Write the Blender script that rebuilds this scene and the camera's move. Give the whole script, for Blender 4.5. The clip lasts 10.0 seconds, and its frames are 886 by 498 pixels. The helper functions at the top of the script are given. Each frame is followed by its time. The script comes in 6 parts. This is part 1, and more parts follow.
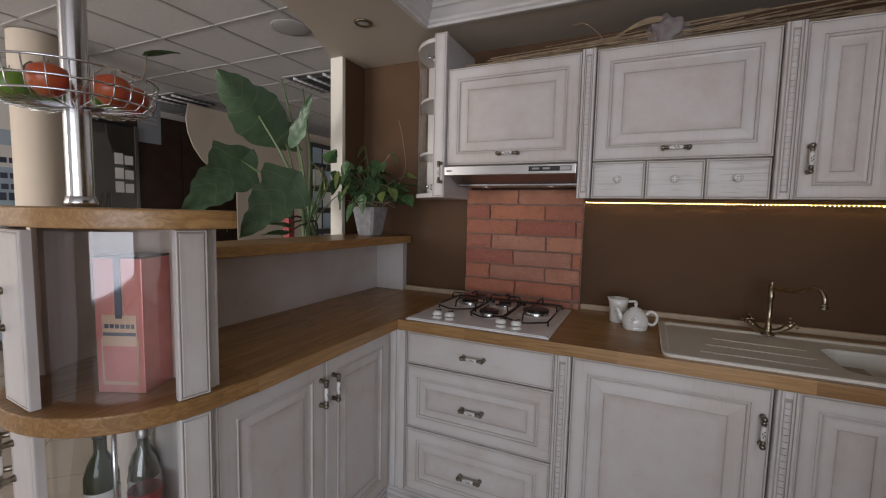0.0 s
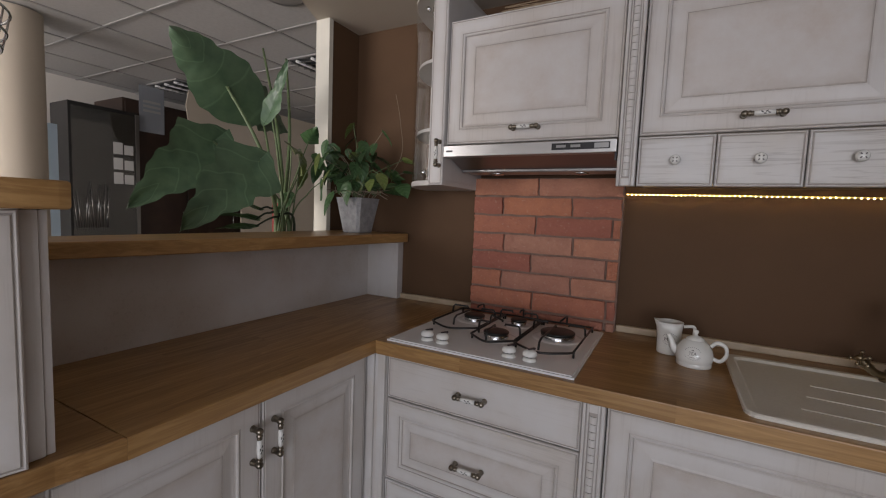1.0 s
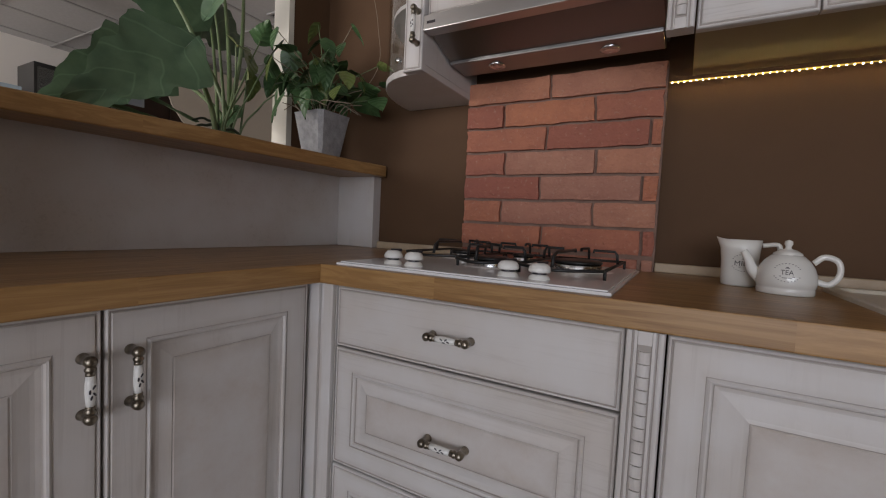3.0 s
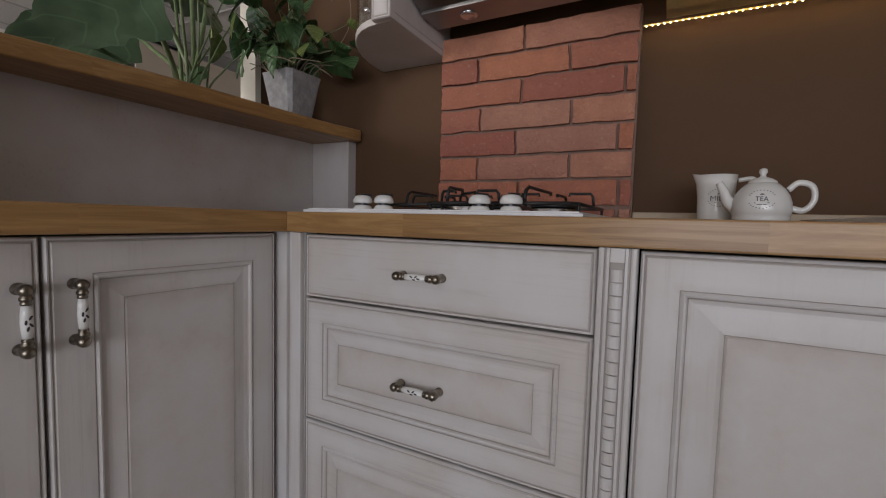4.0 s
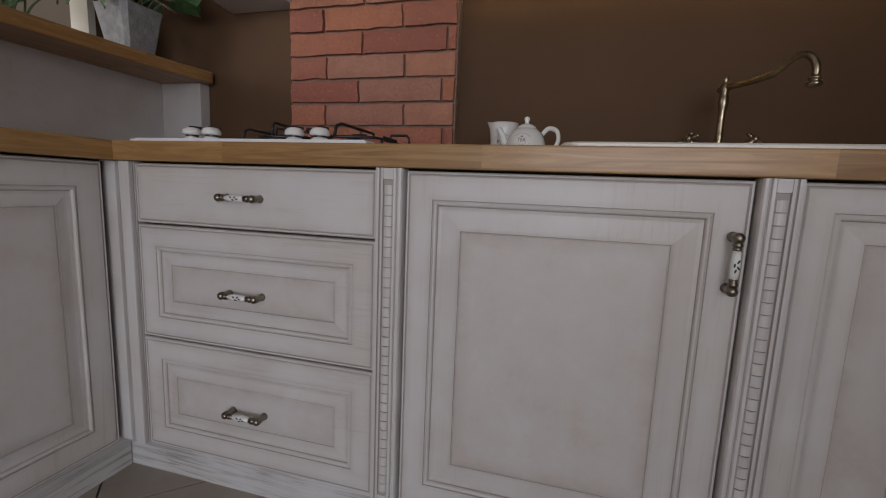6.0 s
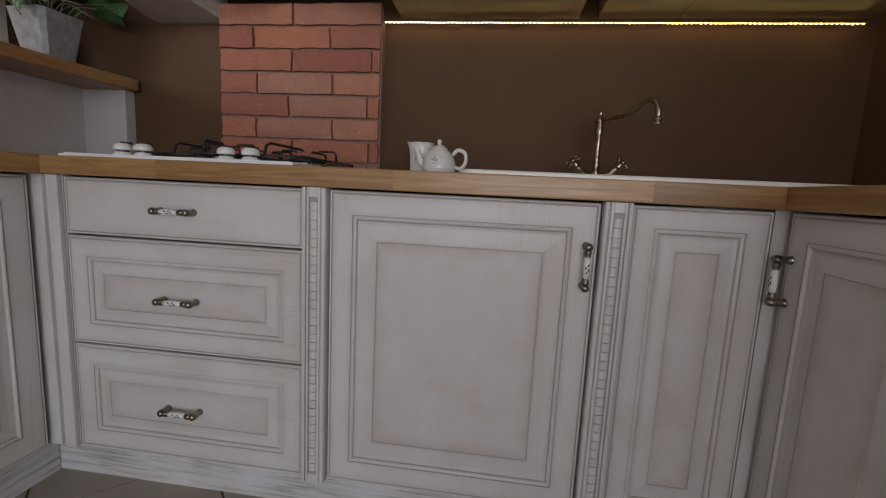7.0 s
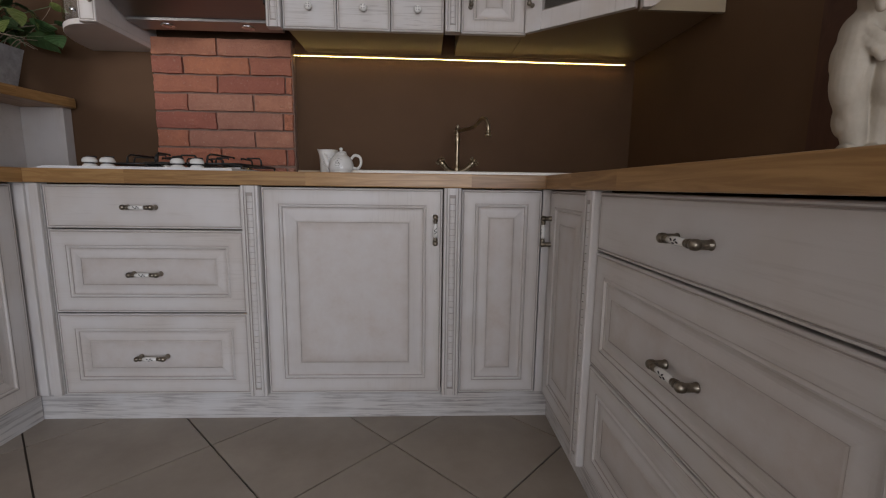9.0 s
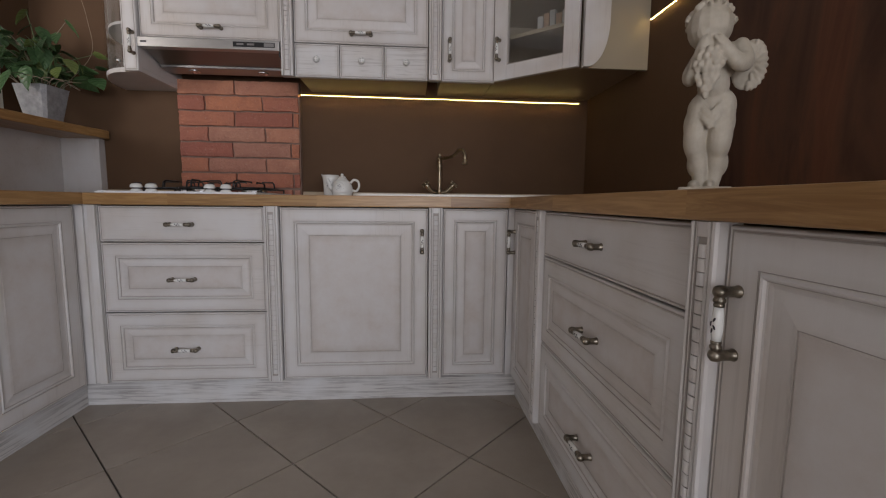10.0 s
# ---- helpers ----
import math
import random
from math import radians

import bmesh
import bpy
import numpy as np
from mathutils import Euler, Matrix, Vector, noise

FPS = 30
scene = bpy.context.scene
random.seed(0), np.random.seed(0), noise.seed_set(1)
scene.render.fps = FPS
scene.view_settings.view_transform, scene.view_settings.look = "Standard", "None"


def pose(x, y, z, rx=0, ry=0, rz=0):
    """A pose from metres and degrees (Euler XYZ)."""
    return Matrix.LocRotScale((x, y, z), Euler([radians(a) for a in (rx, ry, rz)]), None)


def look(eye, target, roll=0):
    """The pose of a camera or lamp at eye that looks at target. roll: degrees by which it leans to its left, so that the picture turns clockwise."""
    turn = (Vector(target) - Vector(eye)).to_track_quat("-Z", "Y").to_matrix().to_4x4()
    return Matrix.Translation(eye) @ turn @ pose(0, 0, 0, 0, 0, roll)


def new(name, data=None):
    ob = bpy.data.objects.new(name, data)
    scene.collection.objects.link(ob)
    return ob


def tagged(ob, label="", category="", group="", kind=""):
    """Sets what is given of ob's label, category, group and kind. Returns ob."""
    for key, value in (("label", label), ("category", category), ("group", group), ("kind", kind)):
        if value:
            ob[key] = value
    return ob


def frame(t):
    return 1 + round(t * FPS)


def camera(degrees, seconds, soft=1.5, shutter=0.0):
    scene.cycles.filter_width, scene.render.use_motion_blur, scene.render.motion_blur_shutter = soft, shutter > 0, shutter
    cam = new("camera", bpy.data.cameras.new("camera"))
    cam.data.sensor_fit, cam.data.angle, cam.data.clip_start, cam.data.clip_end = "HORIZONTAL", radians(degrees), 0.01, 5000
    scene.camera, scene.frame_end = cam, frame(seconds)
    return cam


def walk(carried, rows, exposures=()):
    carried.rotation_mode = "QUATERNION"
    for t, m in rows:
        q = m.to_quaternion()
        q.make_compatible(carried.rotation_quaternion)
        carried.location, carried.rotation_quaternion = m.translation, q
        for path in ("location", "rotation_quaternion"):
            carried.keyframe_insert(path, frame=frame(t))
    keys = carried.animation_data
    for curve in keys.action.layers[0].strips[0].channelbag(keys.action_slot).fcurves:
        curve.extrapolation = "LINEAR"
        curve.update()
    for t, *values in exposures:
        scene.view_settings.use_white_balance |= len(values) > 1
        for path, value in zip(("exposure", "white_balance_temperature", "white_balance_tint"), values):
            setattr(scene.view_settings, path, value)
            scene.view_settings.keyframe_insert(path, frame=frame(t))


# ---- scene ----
cam = camera(92.2, 10.0, soft=1.15)
PATH = [
    (0, (0.018, -0.035, 1.337), (-0.827, 1.769, 1.167), 1.3),
    (0.5, (-0.026, 0.176, 1.319), (-0.916, 1.96, 1.162), 1.7),
    (1, (-0.074, 0.394, 1.303), (-1.018, 2.149, 1.138), 2.3),
    (1.5, (-0.115, 0.558, 1.257), (-1.102, 2.289, 1.093), 2.8),
    (2, (-0.148, 0.682, 1.153), (-1.149, 2.408, 1.02), 3.2),
    (3.5, (-0.184, 0.8, 0.921), (-1.134, 2.557, 0.812), 2.3),
    (4, (-0.157, 0.821, 0.867), (-1.078, 2.591, 0.733), 1.5),
    (4.5, (-0.108, 0.822, 0.829), (-0.963, 2.623, 0.67), 1.1),
    (5, (-0.037, 0.813, 0.806), (-0.802, 2.652, 0.627), 1.3),
    (5.5, (0.035, 0.778, 0.802), (-0.606, 2.661, 0.597), 2.0),
    (6, (0.106, 0.733, 0.795), (-0.41, 2.646, 0.518), 2.3),
    (7.3, (0.226, 0.548, 0.855), (0.019, 2.519, 0.583), 2.4),
    (7.5, (0.253, 0.511, 0.86), (0.049, 2.481, 0.579), 1.7),
    (8, (0.292, 0.398, 0.842), (0.159, 2.363, 0.498), 0.5),
    (8.5, (0.329, 0.263, 0.844), (0.298, 2.232, 0.494), 0.2),
    (9, (0.349, 0.108, 0.836), (0.431, 2.086, 0.548), 0.8),
    (9.5, (0.356, -0.058, 0.849), (0.497, 1.921, 0.601), 0.7),
    (10, (0.333, -0.224, 0.855), (0.486, 1.758, 0.637), 0.6),
]
walk(cam, [(t, look(eye, target, roll)) for t, eye, target, roll in PATH],
     exposures=[(0, -0.01), (2, 0.05), (3.5, 0.11), (4.5, 0.04), (5.5, 0.0), (7.5, 0.05), (10, 0.15)])

# ---- world, window light, exposure ----
world = bpy.data.worlds.new("World")
scene.world = world
world.use_nodes = True
wn = world.node_tree
sky = wn.nodes.new("ShaderNodeTexSky")
sky.sky_type, sky.sun_disc, sky.sun_elevation, sky.sun_rotation = "NISHITA", False, radians(35), radians(200)
wn.nodes["Background"].inputs[1].default_value = 0.08
wn.links.new(sky.outputs[0], wn.nodes["Background"].inputs[0])


def area_lamp(name, m, sx, sy, power, color):
    d = bpy.data.lights.new(name, "AREA")
    d.shape, d.size, d.size_y, d.energy, d.color = "RECTANGLE", sx, sy, power, color
    ob = new(name, d)
    ob.matrix_world = m
    return ob


area_lamp("window_daylight", look((1.5, -3.96, 1.25), (1.5, 0, 1.25)), 4.2, 1.8, 104, (0.955, 0.98, 1.11))
# fill lamp added to brighten the office; no source is known there
area_lamp("office_fill_lamp", look((-4.0, -3.96, 1.43), (-4.0, 0, 1.43)), 3.2, 2.1, 200, (1.03, 0.98, 0.99))


# ---- materials ----


def material(name, color, rough=0.5, metal=0.0, spec=0.5):
    m = bpy.data.materials.new(name)
    m.use_nodes = True
    b = m.node_tree.nodes["Principled BSDF"]
    b.inputs["Base Color"].default_value = (*color, 1)
    b.inputs["Roughness"].default_value = rough
    b.inputs["Metallic"].default_value = metal
    b.inputs["Specular IOR Level"].default_value = spec
    return m


class Tree:
    """Short hand for wiring a node material."""

    def __init__(self, m):
        self.t = m.node_tree
        self.b = self.t.nodes["Principled BSDF"]

    def add(self, kind, inputs=None, operation="", data_type="", blend_type="", bands="", offset=None):
        n = self.t.nodes.new("ShaderNode" + kind)
        if operation:
            n.operation = operation
        if data_type:
            n.data_type = data_type
        if blend_type:
            n.blend_type = blend_type
        if bands:
            n.bands_direction = bands
        if offset is not None:
            n.offset = offset
        for k, v in (inputs or {}).items():
            if isinstance(v, bpy.types.NodeSocket):
                self.t.links.new(v, n.inputs[k])
            else:
                n.inputs[k].default_value = v
        return n

    def coords(self, scale=(1, 1, 1), rot=(0, 0, 0), kind="Object"):
        c = self.add("TexCoord")
        return self.add("Mapping", {"Vector": c.outputs[kind], "Scale": scale, "Rotation": rot}).outputs[0]

    def ramp(self, fac, stops):
        r = self.add("ValToRGB", {"Fac": fac})
        e = r.color_ramp.elements
        while len(e) < len(stops):
            e.new(0.5)
        for i, (p, c) in enumerate(stops):
            e[i].position, e[i].color = p, (*c, 1)
        return r.outputs[0]

    def mix(self, fac, a, b, blend="MIX"):
        n = self.add("Mix", data_type="RGBA", blend_type=blend)
        for i, v in ((0, fac), (6, a), (7, b)):
            if isinstance(v, bpy.types.NodeSocket):
                self.t.links.new(v, n.inputs[i])
            else:
                n.inputs[i].default_value = (*v, 1) if isinstance(v, tuple) else v
        return n.outputs[2]

    def out(self, socket, name):
        self.t.links.new(socket, self.b.inputs[name])

    def bump(self, height, strength=0.3, dist=0.002):
        n = self.add("Bump", {"Height": height, "Strength": strength, "Distance": dist})
        self.out(n.outputs[0], "Normal")


def mottled(name, a, b, scale=3.0, rough=0.8, bump=0.15, bump_scale=180.0, dist=0.001):
    m = material(name, a, rough)
    t = Tree(m)
    v = t.coords()
    n = t.add("TexNoise", {"Vector": v, "Scale": scale, "Detail": 5.0, "Roughness": 0.6}).outputs[0]
    t.out(t.ramp(n, [(0.3, a), (0.72, b)]), "Base Color")
    t.bump(t.add("TexNoise", {"Vector": v, "Scale": bump_scale, "Detail": 3.0}).outputs[0], bump, dist)
    return m


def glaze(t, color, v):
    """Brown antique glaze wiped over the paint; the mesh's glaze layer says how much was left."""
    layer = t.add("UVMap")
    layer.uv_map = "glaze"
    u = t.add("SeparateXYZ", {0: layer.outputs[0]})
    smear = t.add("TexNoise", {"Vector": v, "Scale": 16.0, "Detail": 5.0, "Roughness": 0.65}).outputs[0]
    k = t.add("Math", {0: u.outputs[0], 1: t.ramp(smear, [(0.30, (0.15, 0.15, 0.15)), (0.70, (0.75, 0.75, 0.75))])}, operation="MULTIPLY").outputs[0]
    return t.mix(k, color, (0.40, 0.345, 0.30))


def painted_oak(name, base, grain_color, along, amount=0.45, rough=0.42, lines_at=(0.36, 0.47)):
    """Brushed oak under thin cream paint, with the grain showing through. along: the grain's axis."""
    m = material(name, base, rough)
    t = Tree(m)
    s = [55.0, 55.0, 55.0]
    s["xyz".index(along)] = 2.2
    info = t.add("ObjectInfo")
    shift = t.add("VectorMath", {0: t.coords(), 1: info.outputs["Random"]}, operation="ADD").outputs[0]
    v = t.add("Mapping", {"Vector": shift, "Scale": s}).outputs[0]
    grain = t.add("TexNoise", {"Vector": v, "Scale": 1.6, "Detail": 6.0, "Roughness": 0.65, "Distortion": 1.2}).outputs[0]
    wide = t.add("TexNoise", {"Vector": shift, "Scale": 5.0, "Detail": 3.0}).outputs[0]
    lines = t.ramp(grain, [(lines_at[0], (1, 1, 1)), (lines_at[1], (0, 0, 0))])
    patch = t.ramp(wide, [(0.38, (0.15, 0.15, 0.15)), (0.68, (1, 1, 1))])
    fac = t.add("Math", {0: t.mix(1.0, lines, patch, "MULTIPLY"), 1: amount}, operation="MULTIPLY").outputs[0]
    soft = t.mix(t.ramp(wide, [(0.36, (0, 0, 0)), (0.72, (0.55, 0.55, 0.55))]), base, (base[0] * 0.80, base[1] * 0.72, base[2] * 0.63))
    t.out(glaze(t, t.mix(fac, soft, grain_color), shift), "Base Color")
    t.bump(grain, 0.22, 0.0012)
    return m


CREAM = (0.615, 0.595, 0.58)
PATINA = (0.36, 0.325, 0.295)
mat_white_v = painted_oak("cream_oak_upright_grain", CREAM, (0.39, 0.35, 0.32), "z", 0.32)
mat_white_h = painted_oak("cream_oak_level_grain", CREAM, (0.39, 0.35, 0.32), "x", 0.37)
mat_limed = painted_oak("limed_oak_strong_grain", (0.64, 0.63, 0.62), (0.24, 0.22, 0.21), "x", 1.0, lines_at=(0.42, 0.54))
mat_limed_soft = painted_oak("limed_oak_soft_grain", (0.62, 0.61, 0.60), (0.32, 0.29, 0.27), "x", 0.85, lines_at=(0.38, 0.48))
mat_patina = material("dark_patina", PATINA, 0.6)


def rubbed_paint():
    """Cream paint worn through to brown wood in patches."""
    m = material("rubbed_cream_paint", CREAM, 0.5)
    t = Tree(m)
    v = t.add("VectorMath", {0: t.coords(), 1: t.add("ObjectInfo").outputs["Random"]}, operation="ADD").outputs[0]
    n = t.add("TexNoise", {"Vector": v, "Scale": 9.0, "Detail": 7.0, "Roughness": 0.7}).outputs[0]
    warm = t.ramp(n, [(0.36, (0.585, 0.56, 0.54)), (0.56, (0.555, 0.515, 0.485)), (0.78, (0.50, 0.435, 0.385))])
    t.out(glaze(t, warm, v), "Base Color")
    t.bump(n, 0.15, 0.001)
    return m


mat_rubbed = rubbed_paint()
mat_carcass = material("beige_laminate_board", (0.34, 0.285, 0.205), 0.5)
# darker copy of the carcass board: dim undersides painted into its colour
mat_underside = material("shaded_underside_board", (0.25, 0.185, 0.125), 0.5)
mat_lining = mottled("beige_lining_board", (0.52, 0.43, 0.37), (0.58, 0.49, 0.43), 3.0, 0.45)


def oiled_wood(name, dark, light, rot=0.0, rough=0.28):
    """Worktop of glued oak staves, oiled."""
    m = material(name, light, rough)
    t = Tree(m)
    v = t.coords(rot=(0, 0, rot))
    rnd_socket = t.add("ObjectInfo").outputs["Random"]
    v = t.add("VectorMath", {0: v, 1: t.add("CombineXYZ", {0: rnd_socket, 1: rnd_socket}).outputs[0]}, operation="ADD").outputs[0]
    v2 = t.add("Mapping", {"Vector": v, "Scale": (2.0, 34.0, 34.0)}).outputs[0]
    grain = t.add("TexNoise", {"Vector": v2, "Scale": 1.7, "Detail": 7.0, "Roughness": 0.6, "Distortion": 1.6}).outputs[0]
    tone = t.ramp(grain, [(0.32, tuple(c * 0.8 for c in dark)), (0.44, dark), (0.65, light)])
    per = t.mix(0.35, tone, t.mix(rnd_socket, tuple(c * 0.80 for c in dark), tuple(min(1, c * 1.22) for c in light)))
    big = t.add("TexNoise", {"Vector": v, "Scale": 2.3, "Detail": 2.0}).outputs[0]
    t.out(t.mix(t.ramp(big, [(0.35, (0, 0, 0)), (0.75, (0.3, 0.3, 0.3))]), per, dark), "Base Color")
    t.out(t.ramp(grain, [(0.2, (rough + 0.12,) * 3), (0.8, (rough,) * 3)]), "Roughness")
    t.bump(grain, 0.1, 0.001)
    return m


mat_top_x = oiled_wood("oiled_oak_along_x", (0.255, 0.132, 0.045), (0.45, 0.270, 0.110))
mat_top_y = oiled_wood("oiled_oak_along_y", (0.255, 0.132, 0.045), (0.45, 0.270, 0.110), rot=radians(90))


mat_brown = mottled("brown_wall_paint", (0.092, 0.051, 0.027), (0.112, 0.063, 0.034), 2.0, 0.7)
mat_brown.node_tree.nodes["Principled BSDF"].inputs["Specular IOR Level"].default_value = 0.2
mat_beige = mottled("beige_plaster", (0.50, 0.44, 0.36), (0.55, 0.49, 0.41), 1.5, 0.8)
mat_greywall = mottled("pale_plaster", (0.76, 0.73, 0.69), (0.80, 0.77, 0.73), 1.5, 0.85)
mat_post = mottled("ivory_paint", (0.68, 0.65, 0.56), (0.74, 0.71, 0.62), 6.0, 0.6)
mat_ceiling = mottled("mineral_ceiling_tile", (0.47, 0.465, 0.46), (0.53, 0.525, 0.52), 40.0, 0.9)
mat_grid = material("ceiling_grid_metal", (0.36, 0.355, 0.35), 0.5)
mat_mortar = mottled("brick_mortar", (0.20, 0.128, 0.098), (0.28, 0.185, 0.145), 30.0, 0.95, 0.5, 250.0, 0.002)
mat_grout = mottled("dark_grout", (0.10, 0.085, 0.07), (0.13, 0.11, 0.095), 20.0, 0.9)
mat_chrome = material("chrome", (0.66, 0.67, 0.69), 0.2, 1.0)
mat_steel = material("brushed_steel", (0.30, 0.295, 0.29), 0.33, 1.0)
mat_steel_bright = material("bright_steel", (0.50, 0.495, 0.49), 0.3, 1.0)
mat_pewter = mottled("aged_pewter", (0.10, 0.085, 0.065), (0.34, 0.30, 0.24), 60.0, 0.3, 0.2, 300.0)
mat_pewter.node_tree.nodes["Principled BSDF"].inputs["Metallic"].default_value = 1.0
mat_brass = mottled("antique_brass", (0.24, 0.19, 0.125), (0.47, 0.40, 0.285), 40.0, 0.28, 0.1, 300.0)
mat_brass.node_tree.nodes["Principled BSDF"].inputs["Metallic"].default_value = 1.0
mat_china = material("white_glazed_china", (0.74, 0.735, 0.70), 0.12)
mat_enamel = material("white_enamel", (0.80, 0.80, 0.80), 0.15)
mat_iron = material("black_cast_iron", (0.012, 0.012, 0.012), 0.4)
mat_motif = material("dark_painted_motif", (0.035, 0.03, 0.035), 0.3)
mat_black = material("black_plastic", (0.015, 0.015, 0.016), 0.3)
mat_sink = mottled("cream_granite_composite", (0.68, 0.65, 0.58), (0.74, 0.71, 0.64), 120.0, 0.3, 0.1)
mat_plaster = mottled("antique_white_plaster", (0.36, 0.32, 0.255), (0.47, 0.42, 0.34), 22.0, 0.65, 0.3, 90.0, 0.002)
mat_pot = mottled("grey_textured_ceramic", (0.20, 0.20, 0.205), (0.36, 0.36, 0.365), 30.0, 0.6, 0.8, 90.0, 0.004)
mat_soil = mottled("potting_soil", (0.02, 0.015, 0.01), (0.05, 0.035, 0.025), 60.0, 0.95, 0.6)
mat_paper = material("white_paper", (0.65, 0.65, 0.64), 0.8)
mat_blue = material("pale_blue_banner", (0.36, 0.46, 0.55), 0.6)
mat_ink = material("navy_print", (0.05, 0.06, 0.10), 0.6)
mat_dark_furn = mottled("dark_walnut_veneer", (0.028, 0.016, 0.012), (0.05, 0.028, 0.02), 6.0, 0.4)
mat_red = material("red_lacquer", (0.25, 0.02, 0.02), 0.5)


def glass(name, tint=(0.93, 0.94, 0.93)):
    """A thin pane: clear straight through, with a sheen at grazing angles."""
    m = material(name, tint)
    t = Tree(m)
    clear = t.add("BsdfTransparent", {"Color": (*tint, 1)})
    gloss = t.add("BsdfGlossy", {"Color": (1, 1, 1, 1), "Roughness": 0.05})
    facing = t.add("LayerWeight", {"Blend": 0.5}).outputs["Facing"]
    sheen = t.add("Math", {0: t.add("Math", {0: facing, 1: 4.0}, operation="POWER").outputs[0], 1: 0.6, 2: 0.09}, operation="MULTIPLY_ADD").outputs[0]
    mix = t.add("MixShader", {0: sheen, 1: clear.outputs[0], 2: gloss.outputs[0]})
    t.t.links.new(mix.outputs[0], t.t.nodes["Material Output"].inputs[0])
    return m


mat_glass = glass("clear_glass")
mat_green_glass = material("green_bottle_glass", (0.02, 0.035, 0.012), 0.06)


def brick_material():
    m = material("red_brick", (0.4, 0.14, 0.07), 0.85)
    t = Tree(m)
    info = t.add("ObjectInfo")
    v = t.add("VectorMath", {0: t.coords(), 1: info.outputs["Random"]}, operation="ADD").outputs[0]
    tone = t.ramp(info.outputs["Random"], [(0.0, (0.33, 0.115, 0.080)), (0.3, (0.49, 0.195, 0.105)), (0.5, (0.38, 0.145, 0.095)), (0.75, (0.42, 0.215, 0.150)), (1.0, (0.53, 0.225, 0.125))])
    n1 = t.add("TexNoise", {"Vector": v, "Scale": 14.0, "Detail": 6.0, "Roughness": 0.7}).outputs[0]
    n2 = t.add("TexNoise", {"Vector": v, "Scale": 90.0, "Detail": 4.0}).outputs[0]
    c = t.mix(t.ramp(n1, [(0.38, (0, 0, 0)), (0.7, (0.45, 0.45, 0.45))]), tone, (0.27, 0.10, 0.075))
    c = t.mix(t.ramp(n2, [(0.60, (0, 0, 0)), (0.74, (0.35, 0.35, 0.35))]), c, (0.54, 0.37, 0.27))
    t.out(c, "Base Color")
    both = t.add("Math", {0: n1, 1: n2}, operation="ADD").outputs[0]
    t.bump(both, 0.8, 0.007)
    return m


mat_brick = brick_material()


def tile_material():
    m = material("beige_floor_tile", (0.3, 0.25, 0.2), 0.35)
    t = Tree(m)
    info = t.add("ObjectInfo")
    v = t.add("VectorMath", {0: t.coords(), 1: info.outputs["Random"]}, operation="ADD").outputs[0]
    n1 = t.add("TexNoise", {"Vector": v, "Scale": 5.0, "Detail": 6.0, "Roughness": 0.65}).outputs[0]
    c = t.ramp(n1, [(0.3, (0.290, 0.243, 0.195)), (0.7, (0.385, 0.330, 0.272))])
    t.out(t.mix(t.ramp(info.outputs["Random"], [(0, (0, 0, 0)), (1, (0.35, 0.35, 0.35))]), c, (0.26, 0.22, 0.18)), "Base Color")
    t.bump(t.add("TexNoise", {"Vector": v, "Scale": 45.0, "Detail": 3.0}).outputs[0], 0.12, 0.002)
    return m


mat_tile = tile_material()


def dark_wood():
    m = material("dark_knotty_wood", (0.06, 0.03, 0.02), 0.6, 0.0, 0.25)
    t = Tree(m)
    v = t.coords((4.5, 4.5, 0.9))
    n = t.add("TexNoise", {"Vector": v, "Scale": 1.2, "Detail": 6.0, "Roughness": 0.6, "Distortion": 1.5}).outputs[0]
    t.out(t.ramp(n, [(0.30, (0.040, 0.017, 0.011)), (0.50, (0.088, 0.042, 0.025)), (0.62, (0.125, 0.050, 0.027)), (0.78, (0.070, 0.028, 0.016))]), "Base Color")
    t.bump(n, 0.15, 0.002)
    return m


mat_dark_wood = dark_wood()


def leaf_material(name, a, b, rough=0.38):
    m = material(name, a, rough)
    t = Tree(m)
    n = t.add("TexNoise", {"Vector": t.coords(), "Scale": 16.0, "Detail": 5.0}).outputs[0]
    u = t.add("SeparateXYZ", {0: t.coords(kind="UV")})
    off = t.add("Math", {0: t.add("Math", {0: u.outputs[1], 1: 0.5}, operation="SUBTRACT").outputs[0]}, operation="ABSOLUTE").outputs[0]
    run = t.add("Math", {0: off, 1: -0.55, 2: u.outputs[0]}, operation="MULTIPLY_ADD").outputs[0]
    saw = t.add("Math", {0: t.add("Math", {0: run, 1: 9.0}, operation="MULTIPLY").outputs[0], 1: 1.0}, operation="PINGPONG").outputs[0]
    vein = t.ramp(saw, [(0.02, (1, 1, 1)), (0.12, (0, 0, 0))])
    green = t.mix(t.ramp(n, [(0.35, (0, 0, 0)), (0.7, (1, 1, 1))]), a, b)
    pale = t.add("Math", {0: vein, 1: 0.28}, operation="MULTIPLY").outputs[0]
    t.out(t.mix(pale, green, tuple(min(1.0, c * 1.9 + 0.02) for c in b)), "Base Color")
    t.bump(t.add("Math", {0: saw, 1: n}, operation="ADD").outputs[0], 0.35, 0.004)
    t.b.inputs["Transmission Weight"].default_value = 0.0
    t.b.inputs["Subsurface Weight"].default_value = 0.0
    return m


